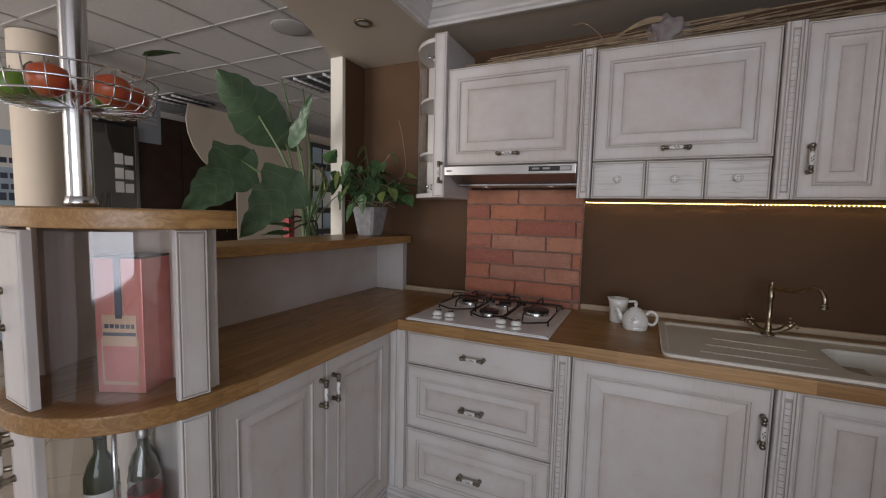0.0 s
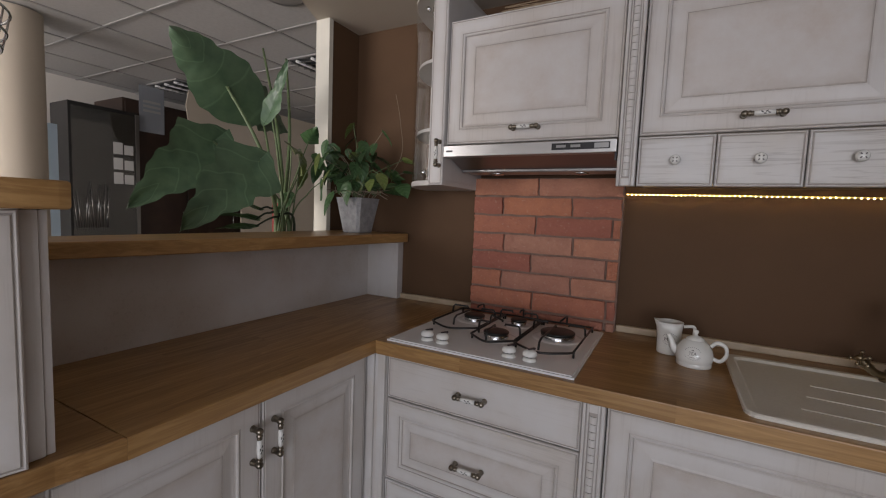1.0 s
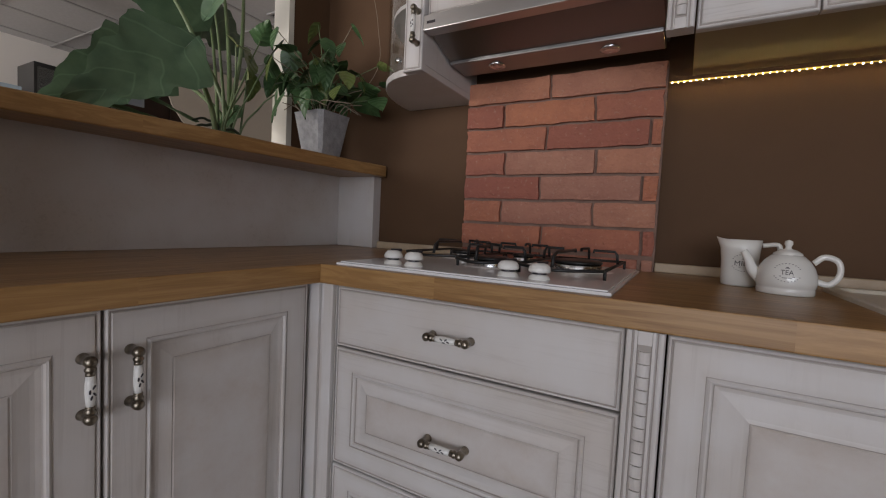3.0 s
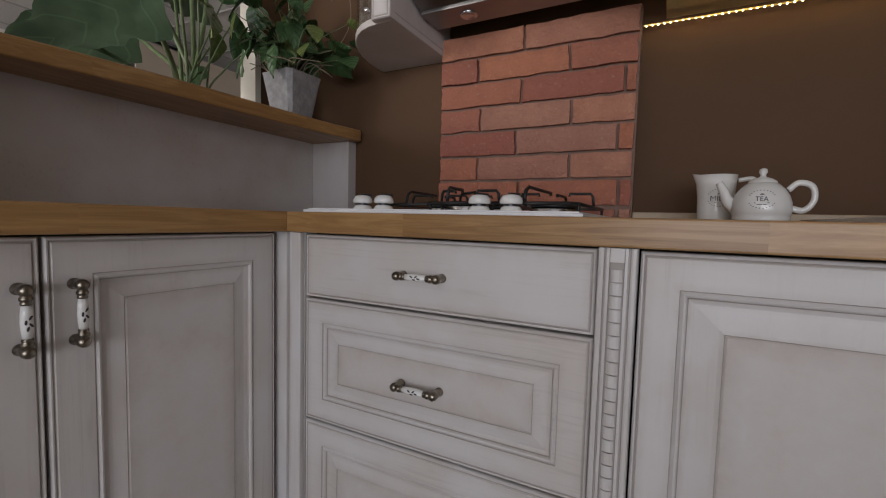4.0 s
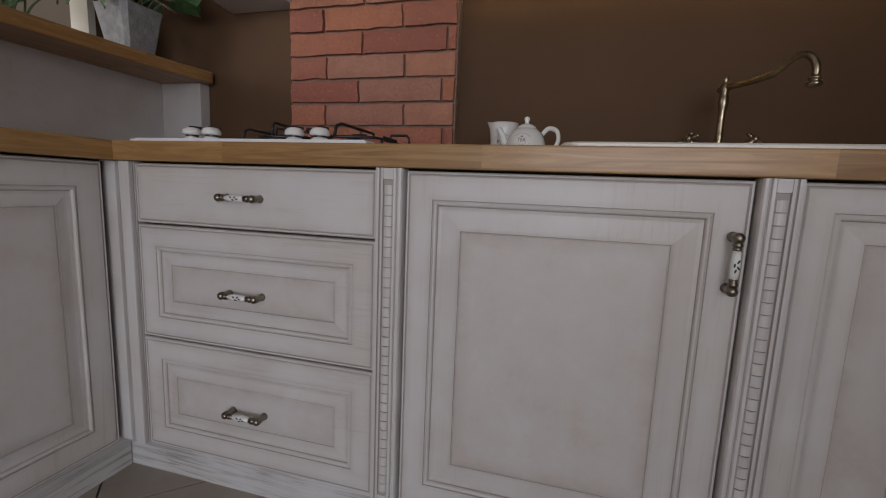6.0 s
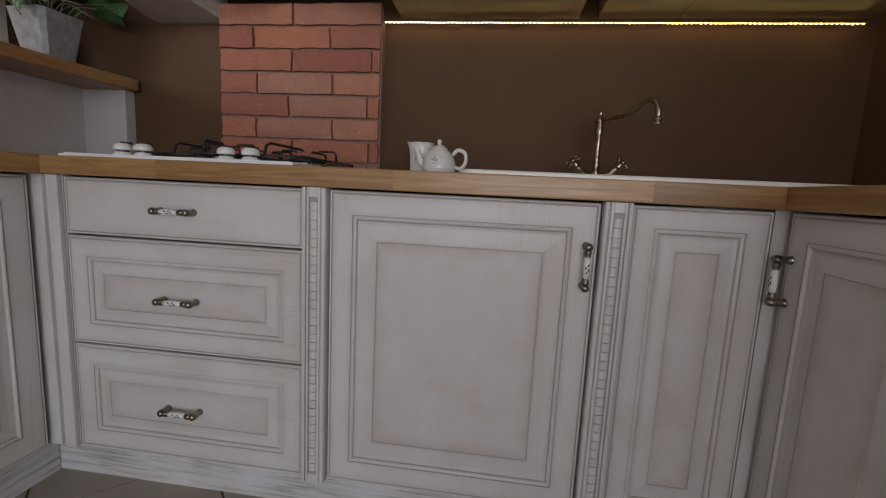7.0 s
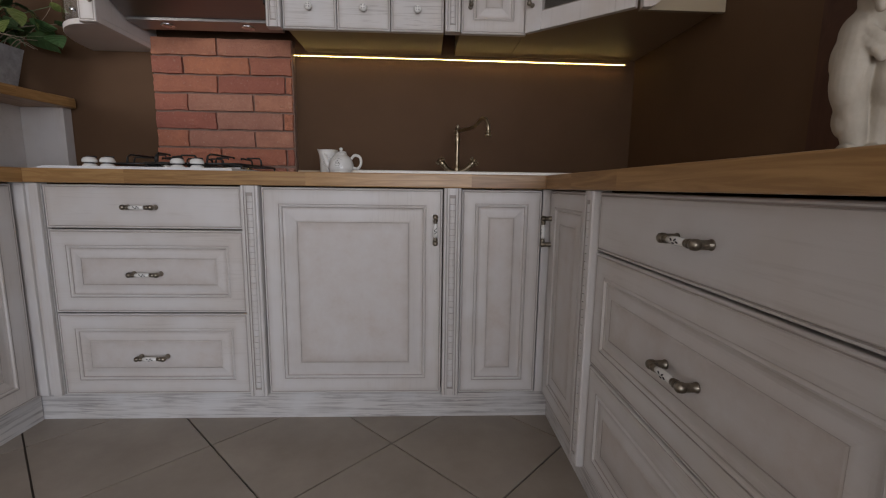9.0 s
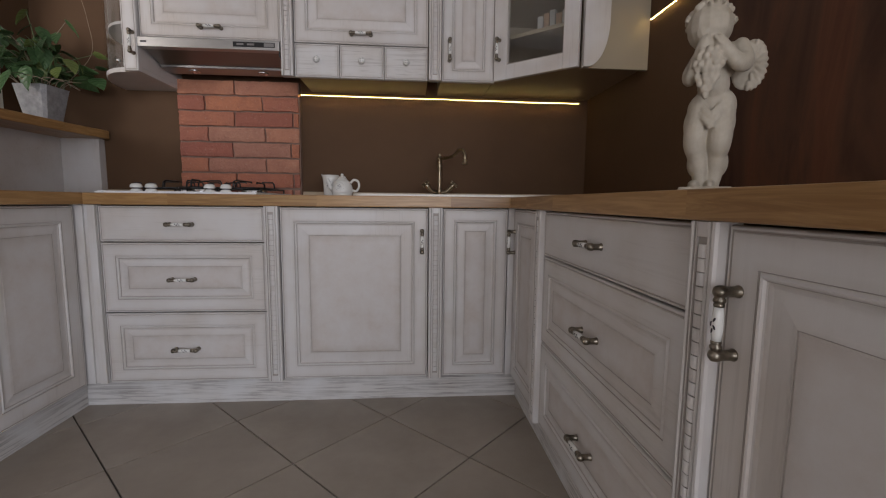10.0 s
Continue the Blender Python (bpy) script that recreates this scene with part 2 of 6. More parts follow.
mat_leaf = leaf_material("large_green_leaf", (0.062, 0.115, 0.062), (0.100, 0.165, 0.090))
mat_ivy = leaf_material("dark_ivy_leaf", (0.038, 0.085, 0.032), (0.070, 0.140, 0.050))
mat_lime = leaf_material("yellow_green_leaf", (0.10, 0.14, 0.035), (0.16, 0.19, 0.06))
mat_stem = mottled("green_stalk", (0.085, 0.13, 0.05), (0.15, 0.20, 0.10), 14.0, 0.5)
mat_dark_stem = material("dark_stalk", (0.022, 0.035, 0.018), 0.5)
mat_twig = material("pale_twig", (0.26, 0.21, 0.15), 0.8)
mat_upstand = mottled("pale_oak_strip", (0.42, 0.32, 0.21), (0.52, 0.42, 0.30), 14.0, 0.5)
mat_straw = mottled("dry_reed", (0.20, 0.135, 0.085), (0.42, 0.32, 0.20), 25.0, 0.8)

mat_led = material("warm_diode", (1, 0.8, 0.4), 0.4)
mat_led.node_tree.nodes["Principled BSDF"].inputs["Emission Color"].default_value = (1.0, 0.73, 0.27, 1)
mat_led.node_tree.nodes["Principled BSDF"].inputs["Emission Strength"].default_value = 58.0
mat_led_tape = material("yellow_tape", (0.6, 0.45, 0.15), 0.5)

# ---- mesh helpers ----


def mesh_object(name, bm, mats, parent=None, label="", smooth=False):
    bmesh.ops.recalc_face_normals(bm, faces=bm.faces)
    me = bpy.data.meshes.new(name)
    if smooth:
        for f in bm.faces:
            f.smooth = True
    bm.to_mesh(me)
    bm.free()
    for m in mats if isinstance(mats, (list, tuple)) else [mats]:
        me.materials.append(m)
    ob = new(name, me)
    if parent is not None:
        ob.parent = parent
    if label:
        tagged(ob, label)
    return ob


def part(name, bm, mats, parent, label="", smooth=False):
    return mesh_object(name, bm, mats, parent, label, smooth)


def thing(name, m, label, category, group=""):
    ob = new(name)
    ob.empty_display_size = 0.05
    ob.matrix_world = m
    return tagged(ob, label, category, group)


def structure(name, bm, mats, label="", smooth=False):
    return tagged(mesh_object(name, bm, mats, None, label, smooth), kind="structure")


def box(x0, y0, z0, x1, y1, z1, bevel=0.0, bm=None, mat=0):
    own = bmesh.new()
    bmesh.ops.create_cube(own, size=1.0)
    for v in own.verts:
        v.co = Vector((x0 + (v.co.x + 0.5) * (x1 - x0), y0 + (v.co.y + 0.5) * (y1 - y0), z0 + (v.co.z + 0.5) * (z1 - z0)))
    if bevel:
        bmesh.ops.bevel(own, geom=own.edges[:], offset=bevel, segments=2, affect="EDGES", profile=0.6)
    for f in own.faces:
        f.material_index = mat
    return join(bm, own)


def join(bm, own):
    if bm is None:
        return own
    me = bpy.data.meshes.new("tmp")
    own.to_mesh(me)
    own.free()
    bm.from_mesh(me)
    bpy.data.meshes.remove(me)
    return bm


def lathe(profile, seg=20, bm=None, mat=0, m=None, smooth=True, arc=None):
    """Turn a profile of (radius, z) about z. mat may be a list, one for each strip."""
    own = bmesh.new()
    rings = []
    for r, z in profile:
        if r < 1e-5:
            rings.append([own.verts.new((0, 0, z))])
        else:
            rings.append([own.verts.new((r * math.cos(2 * math.pi * i / seg), r * math.sin(2 * math.pi * i / seg), z)) for i in range(seg)])
    for k in range(len(rings) - 1):
        a, b = rings[k], rings[k + 1]
        for i in range(seg):
            j = (i + 1) % seg
            if len(a) == 1 and len(b) == 1:
                continue
            vs = [a[0], b[i], b[j]] if len(a) == 1 else [a[i], a[j], b[0]] if len(b) == 1 else [a[i], a[j], b[j], b[i]]
            f = own.faces.new(vs)
            f.smooth = smooth
            f.material_index = mat[k] if isinstance(mat, list) else mat
    if m is not None:
        bmesh.ops.transform(own, matrix=m, verts=own.verts)
    return join(bm, own)


def tube(points, radius, seg=8, bm=None, mat=0, taper=None):
    """A round bar along points."""
    own = bmesh.new()
    pts = [Vector(p) for p in points]
    rings = []
    side = None
    for i, p in enumerate(pts):
        d = (pts[min(i + 1, len(pts) - 1)] - pts[max(i - 1, 0)]).normalized()
        if side is None:
            side = d.cross(Vector((0, 0, 1)) if abs(d.z) < 0.9 else Vector((1, 0, 0))).normalized()
        side = (side - d * side.dot(d)).normalized()
        up = d.cross(side)
        r = radius if taper is None else radius + (taper - radius) * i / (len(pts) - 1)
        rings.append([own.verts.new(p + r * (math.cos(2 * math.pi * k / seg) * side + math.sin(2 * math.pi * k / seg) * up)) for k in range(seg)])
    for a, b in zip(rings, rings[1:]):
        for k in range(seg):
            f = own.faces.new([a[k], a[(k + 1) % seg], b[(k + 1) % seg], b[k]])
            f.smooth = True
    own.faces.new(rings[0][::-1])
    own.faces.new(rings[-1])
    for f in own.faces:
        f.material_index = mat
    return join(bm, own)


def curve_points(ctrl, n=8):
    """Catmull-Rom through the given points."""
    p = [Vector(c) for c in ctrl]
    p = [2 * p[0] - p[1]] + p + [2 * p[-1] - p[-2]]
    res = []
    for i in range(1, len(p) - 2):
        for k in range(n):
            t = k / n
            a, b, c, d = p[i - 1], p[i], p[i + 1], p[i + 2]
            res.append(0.5 * ((2 * b) + (c - a) * t + (2 * a - 5 * b + 4 * c - d) * t * t + (3 * b - a - 3 * c + d) * t ** 3))
    return res + [p[-2]]


def prism(outline, z0, z1, bevel=0.0, bm=None, mat=0):
    """A plate with the given outline in x and y."""
    own = bmesh.new()
    lo = [own.verts.new((x, y, z0)) for x, y in outline]
    hi = [own.verts.new((x, y, z1)) for x, y in outline]
    own.faces.new(lo[::-1])
    own.faces.new(hi)
    n = len(outline)
    for i in range(n):
        own.faces.new([lo[i], lo[(i + 1) % n], hi[(i + 1) % n], hi[i]])
    bmesh.ops.recalc_face_normals(own, faces=own.faces)
    if bevel:
        rim = [e for e in own.edges if abs(e.verts[0].co.z - e.verts[1].co.z) < 1e-6]
        bmesh.ops.bevel(own, geom=rim, offset=bevel, segments=3, affect="EDGES", profile=0.6)
    for f in own.faces:
        f.material_index = mat
    return join(bm, own)


def arc(cx, cy, r, a0, a1, n):
    return [(cx + r * math.cos(radians(a0 + (a1 - a0) * i / n)), cy + r * math.sin(radians(a0 + (a1 - a0) * i / n))) for i in range(n + 1)]


def letters(body, size):
    """Built-in font as a flat mesh in x and y, centred."""
    c = bpy.data.curves.new("letters", "FONT")
    c.body, c.size, c.align_x, c.align_y, c.resolution_u = body, size, "CENTER", "CENTER", 3
    tmp = bpy.data.objects.new("letters", c)
    me = bpy.data.meshes.new_from_object(tmp)
    bm = bmesh.new()
    bm.from_mesh(me)
    bpy.data.objects.remove(tmp)
    bpy.data.curves.remove(c)
    bpy.data.meshes.remove(me)
    return bm

# ---- the room ----
WALL_Y, WALL_X = 2.155, 1.315          # back wall and right-hand wall, inner faces
TOP, SLAB = 0.878, 0.045               # worktop height and thickness
FRONT_Y, FRONT_X, LEFT_X = 1.53, 0.766, -0.95   # faces of the three rows of base units
HIGH, LOW = 2.62, 2.19                 # room ceiling, lowered canopy

bm = box(-6.2, -4.2, -0.12, 4.4, 6.6, -0.006)
floor = structure("floor", bm, mat_grout, "tiled kitchen floor with dark joints")
structure("wall_north", box(-1.63, WALL_Y, 0, WALL_X + 0.2, WALL_Y + 0.15, HIGH), mat_brown, "dark brown painted kitchen wall")
structure("wall_east", box(WALL_X, -0.25, 0, WALL_X + 0.2, WALL_Y, HIGH), mat_brown, "dark brown painted side wall")
structure("trim_wood_panel", box(WALL_X - 0.004, -0.24, TOP + 0.024, WALL_X, 1.18, HIGH - 0.44), mat_dark_wood, "dark reddish knotty wood panelling")
# two unseen walls added east of the kitchen, pale so they bounce light
structure("wall_east_far", box(WALL_X + 0.2, -0.25, 0, 4.2, -0.10, HIGH), mat_greywall, "unseen pale wall added to bounce light")
structure("wall_end", box(4.2, -4.2, 0, 4.4, -0.10, HIGH), mat_greywall, "unseen pale wall added to bounce light")
# unseen wall, kept pale for bounce; its west opening is added for the fill lamp
bm = box(-6.2, -4.2, 0, 4.2, -4.0, 0.35)
box(-6.2, -4.2, 2.5, 4.2, -4.0, HIGH, bm=bm)
box(-6.2, -4.2, 0.35, -5.6, -4.0, 2.5, bm=bm)
box(-2.4, -4.2, 0.35, -0.65, -4.0, 2.5, bm=bm)
box(3.65, -4.2, 0.35, 4.2, -4.0, 2.5, bm=bm)
box(-0.65, -4.2, 2.16, 3.65, -4.0, 2.5, bm=bm)
structure("wall_south", bm, mat_greywall, "unseen pale bounce wall, office opening added for the fill lamp")
# unseen wall added to keep the office lamp off the kitchen
structure("wall_divider", box(-1.92, -4.0, 0, -1.75, -0.35, HIGH), mat_greywall, "unseen pale wall added to hold back the office lamp")
structure("wall_far_north", box(-6.2, 6.4, 0, -1.63, 6.6, HIGH), mat_greywall, "unseen pale wall added to bounce light of the showroom")
structure("wall_side", box(-1.63, WALL_Y + 0.15, 0, -1.48, 6.4, HIGH), mat_greywall, "unseen pale wall added to bounce light of the showroom")
structure("ceiling", box(-6.2, -4.2, HIGH, 4.4, 6.6, HIGH + 0.1), mat_greywall, "plain high ceiling")

# stub wall at the end of the breakfast bar, brown with an ivory end
structure("wall_stub", box(-1.63, 1.965, 0, -1.555, WALL_Y, LOW), mat_brown, "short brown wall beside the bar")
structure("trim_post", box(-1.634, 1.94, 0, -1.551, 1.965, LOW), mat_post, "ivory upright trim on the stub wall")

# lowered canopy with its cornice
bm = prism([(-1.30, -2.6), (-0.955, -2.6), (-0.955, 1.80), (WALL_X, 1.80), (WALL_X, WALL_Y), (-1.70, WALL_Y), (-1.64, 1.96), (-1.47, 1.60), (-1.36, 1.25), (-1.31, 0.85)], LOW, LOW + 0.08)
structure("ceiling_canopy", bm, mat_beige, "beige lowered ceiling canopy over the kitchen")


def cornice(name, length, m):
    """Stepped cornice along x, facing -y, its foot at z 0."""
    prof = [(0, 0), (-0.018, 0), (-0.018, 0.012), (-0.026, 0.018), (-0.026, 0.03), (-0.036, 0.04), (-0.052, 0.062), (-0.060, 0.066), (-0.060, 0.085), (-0.066, 0.09), (-0.066, 0.10), (0, 0.10)]
    own = bmesh.new()
    a = [own.verts.new((0, y, z)) for y, z in prof]
    b = [own.verts.new((length, y, z)) for y, z in prof]
    for i in range(len(prof)):
        own.faces.new([a[i], a[(i + 1) % len(prof)], b[(i + 1) % len(prof)], b[i]])
    own.faces.new(a[::-1])
    own.faces.new(b)
    ob = structure(name, own, mat_white_h, "cream stepped wooden cornice")
    ob.matrix_world = m
    return ob


cornice("trim_cornice_back", 2.255, pose(-0.945, 1.797, LOW - 0.006))
cornice("trim_cornice_side", 4.40, pose(-0.952, 1.797, LOW - 0.006, 0, 0, -90) @ pose(0, 0, 0, 0, 0, 180) @ pose(-4.40, 0, 0))

# breakfast bar: half wall, white panel, shelf support
structure("wall_bar", box(-1.50, 0.74, 0, -1.445, WALL_Y, 1.1578), mat_greywall, "half-height wall behind the worktop")
structure("trim_bar_panel", box(-1.443, 0.76, TOP + 0.001, -1.425, 2.108, 1.1578), mat_white_h, "cream panel between worktop and bar shelf")
structure("trim_bar_upright", box(-1.425, 2.108, TOP + 0.001, -1.243, WALL_Y - 0.002, 1.1575, 0.002), mat_white_v, "cream upright board under the bar shelf")

edge = curve_points([(-1.360, 0.77, 0), (-1.305, 1.05, 0), (-1.255, 1.40, 0), (-1.240, 1.70, 0), (-1.228, 1.95, 0), (-1.206, 2.10, 0)], 5)
outline = [(p.x, p.y) for p in edge] + arc(-1.226, 2.125, 0.022, -20, 90, 4) + [(-1.554, WALL_Y - 0.004), (-1.554, 0.77)]
shelf = thing("bar_shelf", pose(0, 0, 0), "long oiled oak breakfast bar shelf with a curved edge", "bar shelf")
for y0, y1 in ((0.0, 1.30), (1.30, 1.885), (1.885, 3.0)):
    own = prism(outline, 1.158, 1.200, 0.006)
    for y, outer in ((y0, False), (y1, True)):
        geom = own.verts[:] + own.edges[:] + own.faces[:]
        bmesh.ops.bisect_plane(own, geom=geom, plane_co=(0, y, 0), plane_no=(0, 1, 0), clear_outer=outer, clear_inner=not outer)
    rim = [e for e in own.edges if e.is_boundary]
    if rim:
        bmesh.ops.holes_fill(own, edges=rim, sides=0)
    part("board", own, mat_top_y, shelf)

# plinths
structure("plinth_back", box(-1.020, 1.575, 0, 0.80, 1.595, 0.112), mat_limed, "limed oak plinth with a strong grain")
ob = structure("plinth_left", box(0, 0, 0, 0.86, 0.02, 0.112), mat_limed, "limed oak plinth with a strong grain")
ob.matrix_world = pose(-0.998, 0.712, 0, 0, 0, 90)
ob = structure("plinth_right", box(0, 0, 0, 2.0, 0.02, 0.112), mat_limed, "limed oak plinth with a strong grain")
ob.matrix_world = pose(0.80, 1.572, 0, 0, 0, -90)

# ---- kitchen units: each stands in its own frame, width along x, face at y = 0 turned to -y ----


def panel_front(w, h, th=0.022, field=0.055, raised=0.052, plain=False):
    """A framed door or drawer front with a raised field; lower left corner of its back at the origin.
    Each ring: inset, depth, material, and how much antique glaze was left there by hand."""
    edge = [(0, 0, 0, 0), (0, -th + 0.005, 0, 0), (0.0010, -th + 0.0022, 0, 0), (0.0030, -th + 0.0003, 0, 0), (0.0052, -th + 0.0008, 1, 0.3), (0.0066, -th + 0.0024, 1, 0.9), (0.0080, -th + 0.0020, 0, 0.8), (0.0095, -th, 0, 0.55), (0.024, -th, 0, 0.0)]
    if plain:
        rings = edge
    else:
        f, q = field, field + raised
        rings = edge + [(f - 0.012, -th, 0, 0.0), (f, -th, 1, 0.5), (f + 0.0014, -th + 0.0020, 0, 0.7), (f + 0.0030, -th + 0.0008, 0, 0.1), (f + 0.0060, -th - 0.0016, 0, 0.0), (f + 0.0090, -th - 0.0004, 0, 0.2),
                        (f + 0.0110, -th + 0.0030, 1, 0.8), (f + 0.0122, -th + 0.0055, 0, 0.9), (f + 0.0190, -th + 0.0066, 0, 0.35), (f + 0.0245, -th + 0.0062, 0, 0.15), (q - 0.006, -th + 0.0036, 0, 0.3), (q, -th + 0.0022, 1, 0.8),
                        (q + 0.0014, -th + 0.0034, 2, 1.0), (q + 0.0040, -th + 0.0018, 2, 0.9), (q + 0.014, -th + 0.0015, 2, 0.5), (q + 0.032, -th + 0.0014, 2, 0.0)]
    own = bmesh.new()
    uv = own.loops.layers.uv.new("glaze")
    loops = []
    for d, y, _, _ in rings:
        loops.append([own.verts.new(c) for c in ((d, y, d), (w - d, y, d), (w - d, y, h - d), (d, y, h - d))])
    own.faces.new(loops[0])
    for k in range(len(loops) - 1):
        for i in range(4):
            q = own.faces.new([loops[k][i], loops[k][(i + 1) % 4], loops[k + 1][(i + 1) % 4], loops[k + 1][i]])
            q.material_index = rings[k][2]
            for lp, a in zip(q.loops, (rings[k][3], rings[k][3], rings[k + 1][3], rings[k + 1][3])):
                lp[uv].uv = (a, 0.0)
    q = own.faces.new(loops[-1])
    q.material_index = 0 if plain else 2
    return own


def bow_handle(length=0.104):
    """Bow handle along x: pewter feet and ferrules, a china grip with a painted sprig."""
    hl = length / 2
    out = -0.026
    own = bmesh.new()
    for s in (-1, 1):
        x = s * (hl - 0.009)
        lathe([(0, 0), (0.0088, 0), (0.0088, 0.002), (0.0074, 0.004), (0.0074, 0.019), (0.0086, 0.021), (0.0090, 0.026), (0.0080, 0.031), (0.0045, 0.034), (0, 0.035)], 14, own, 0, pose(x, 0, 0, 90, 0, 0))
        ferrule = [(0, 0.010), (0.0064, 0.010), (0.0064, 0.017), (0.0078, 0.019), (0.0078, 0.022), (0.0060, 0.024), (0.0068, 0.026), (0.0066, 0.029), (0, 0.030)]
        lathe(ferrule, 12, own, 0, pose(s * hl, out, 0, 0, -90 * s, 0))
    g = hl - 0.028
    lathe([(0, -g), (0.0056, -g), (0.0068, -g * 0.5), (0.0074, 0), (0.0068, g * 0.5), (0.0056, g), (0, g)], 14, own, 1, pose(0, out, 0, 0, 90, 0))
    for x, z, a in ((-0.006, 0.002, 30), (0.004, 0.0025, -35), (0.0, -0.003, 5), (0.009, -0.001, 15)):
        petal = bmesh.new()
        bmesh.ops.create_uvsphere(petal, u_segments=6, v_segments=4, radius=1.0)
        bmesh.ops.transform(petal, matrix=pose(x, out - 0.0068, z, 0, a, 0) @ Matrix.Diagonal((0.0042, 0.0012, 0.0016, 1)), verts=petal.verts)
        for f in petal.faces:
            f.material_index = 2
        join(own, petal)
    return own


HANDLE_MATS = [mat_pewter, mat_china, mat_motif]
handle_mesh = None


def add_handle(front, m):
    """The handle under its door; all of them share one mesh."""
    global handle_mesh
    if handle_mesh is None:
        ob = part("handle", bow_handle(), HANDLE_MATS, front, "pewter handle with a flowered china grip")
        handle_mesh = ob.data
    else:
        ob = new("handle", handle_mesh)
        ob.parent = front
        tagged(ob, "pewter handle with a flowered china grip")
    ob.matrix_local = m
    return ob


knob_mesh = None


def add_knob(front, x, z):
    global knob_mesh
    if knob_mesh is None:
        own = lathe([(0, 0), (0.009, 0), (0.009, 0.003), (0.005, 0.006), (0.005, 0.012)], 12, None, 0, pose(0, 0, 0, 90, 0, 0))
        lathe([(0.005, 0.011), (0.012, 0.014), (0.0145, 0.019), (0.012, 0.025), (0.006, 0.028), (0, 0.0285)], 16, own, 1, pose(0, 0, 0, 90, 0, 0))
        for a in range(4):
            petal = bmesh.new()
            bmesh.ops.create_uvsphere(petal, u_segments=6, v_segments=4, radius=1.0)
            bmesh.ops.transform(petal, matrix=pose(0, -0.0270, 0, 0, 45 + 90 * a, 0) @ pose(0.0055, 0, 0) @ Matrix.Diagonal((0.0042, 0.0016, 0.0018, 1)), verts=petal.verts)
            for f in petal.faces:
                f.material_index = 2
            join(own, petal)
        ob = part("knob", own, HANDLE_MATS, front, "china knob with a painted flower")
        knob_mesh = ob.data
    else:
        ob = new("knob", knob_mesh)
        ob.parent = front
        tagged(ob, "china knob with a painted flower")
    ob.matrix_local = pose(x, -0.0205, z)


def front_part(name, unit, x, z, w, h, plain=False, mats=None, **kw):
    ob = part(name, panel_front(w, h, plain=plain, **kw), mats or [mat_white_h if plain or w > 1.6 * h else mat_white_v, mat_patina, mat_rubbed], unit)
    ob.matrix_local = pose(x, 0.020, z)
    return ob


def unit(name, m, w, z0, z1, depth, label, category, group):
    """A cabinet unit with its carcass; fronts are added after. Base units are hollow behind the fronts."""
    root = thing(name, m, label, category, group)
    bm = box(0.0008, 0.075 if group == "base units" else 0.021, z0, w - 0.0008, depth, z1)
    part("carcass", bm, mat_carcass if group == "base units" else mat_underside, root)
    return root


Z0, Z1 = 0.114, 0.822
BASE_DEPTH = 0.55

# three-drawer unit under the hob
u = unit("drawer_unit", pose(-0.876, FRONT_Y, 0), 0.627, Z0, 0.825, BASE_DEPTH, "cream painted oak unit with three drawers under the hob", "drawer unit", "base units")
for z, h, plain in ((0.6885, 0.1400, True), (0.4060, 0.2780, False), (0.116, 0.2855, False)):
    d = front_part("drawer_front", u, 0.003, z, 0.623, h, plain, field=0.051, raised=0.043)
    add_handle(d, pose(0.305, -0.022, (0.0695 if plain else h / 2 - 0.006)))

# dishwasher front
u = unit("dishwasher_unit", pose(-0.190, FRONT_Y, 0), 0.597, Z0, 0.825, BASE_DEPTH, "cream painted oak unit with one wide panelled door", "base cabinet", "base units")
d = front_part("door", u, 0.002, 0.116, 0.593, 0.7125, field=0.054, raised=0.058)
add_handle(d, pose(0.569, -0.022, 0.578, 0, 90, 0))

# narrow corner door
u = unit("corner_unit", pose(0.466, FRONT_Y, 0), 0.276, Z0, 0.825, BASE_DEPTH, "narrow cream painted oak corner unit with one door", "base cabinet", "base units")
d = front_part("door", u, 0.002, 0.116, 0.270, 0.7125, field=0.046, raised=0.046)

# right-hand row
RIGHT = pose(FRONT_X, 0, 0, 0, 0, -90)


def right_at(y):
    return Matrix.Translation((FRONT_X, y, 0)) @ pose(0, 0, 0, 0, 0, -90)


def left_at(y):
    return Matrix.Translation((LEFT_X, y, 0)) @ pose(0, 0, 0, 0, 0, 90)


u = unit("corner_unit", right_at(1.522), 0.352, Z0, 0.825, 0.50, "cream painted oak corner unit with one narrow door", "base cabinet", "base units")
d = front_part("door", u, 0.002, 0.116, 0.347, 0.7125, field=0.052, raised=0.050)
add_handle(d, pose(0.018, -0.022, 0.578, 0, 90, 0))
u = unit("drawer_unit", right_at(1.118), 0.737, Z0, 0.825, 0.50, "wide cream painted oak unit with three drawers", "drawer unit", "base units")
for z, h, plain in ((0.6885, 0.1400, True), (0.4010, 0.2835, False), (0.116, 0.2810, False)):
    d = front_part("drawer_front", u, 0.002, z, 0.733, h, plain, field=0.051, raised=0.043)
    add_handle(d, pose(0.368, -0.022, (0.0695 if plain else h / 2 - 0.004)))
u = unit("door_unit", right_at(0.324), 0.544, Z0, 0.825, 0.50, "cream painted oak unit with one panelled door", "base cabinet", "base units")
d = front_part("door", u, 0.002, 0.116, 0.540, 0.7125, field=0.054, raised=0.058)
add_handle(d, pose(0.026, -0.022, 0.583, 0, 90, 0))

# left-hand row
u = unit("two_door_unit", left_at(0.674), 0.836, Z0, 0.825, 0.45, "cream painted oak unit with two panelled doors", "base cabinet", "base units")
d = front_part("door", u, 0.002, 0.116, 0.417, 0.7125, field=0.058, raised=0.044)
add_handle(d, pose(0.392, -0.022, 0.598, 0, 90, 0))
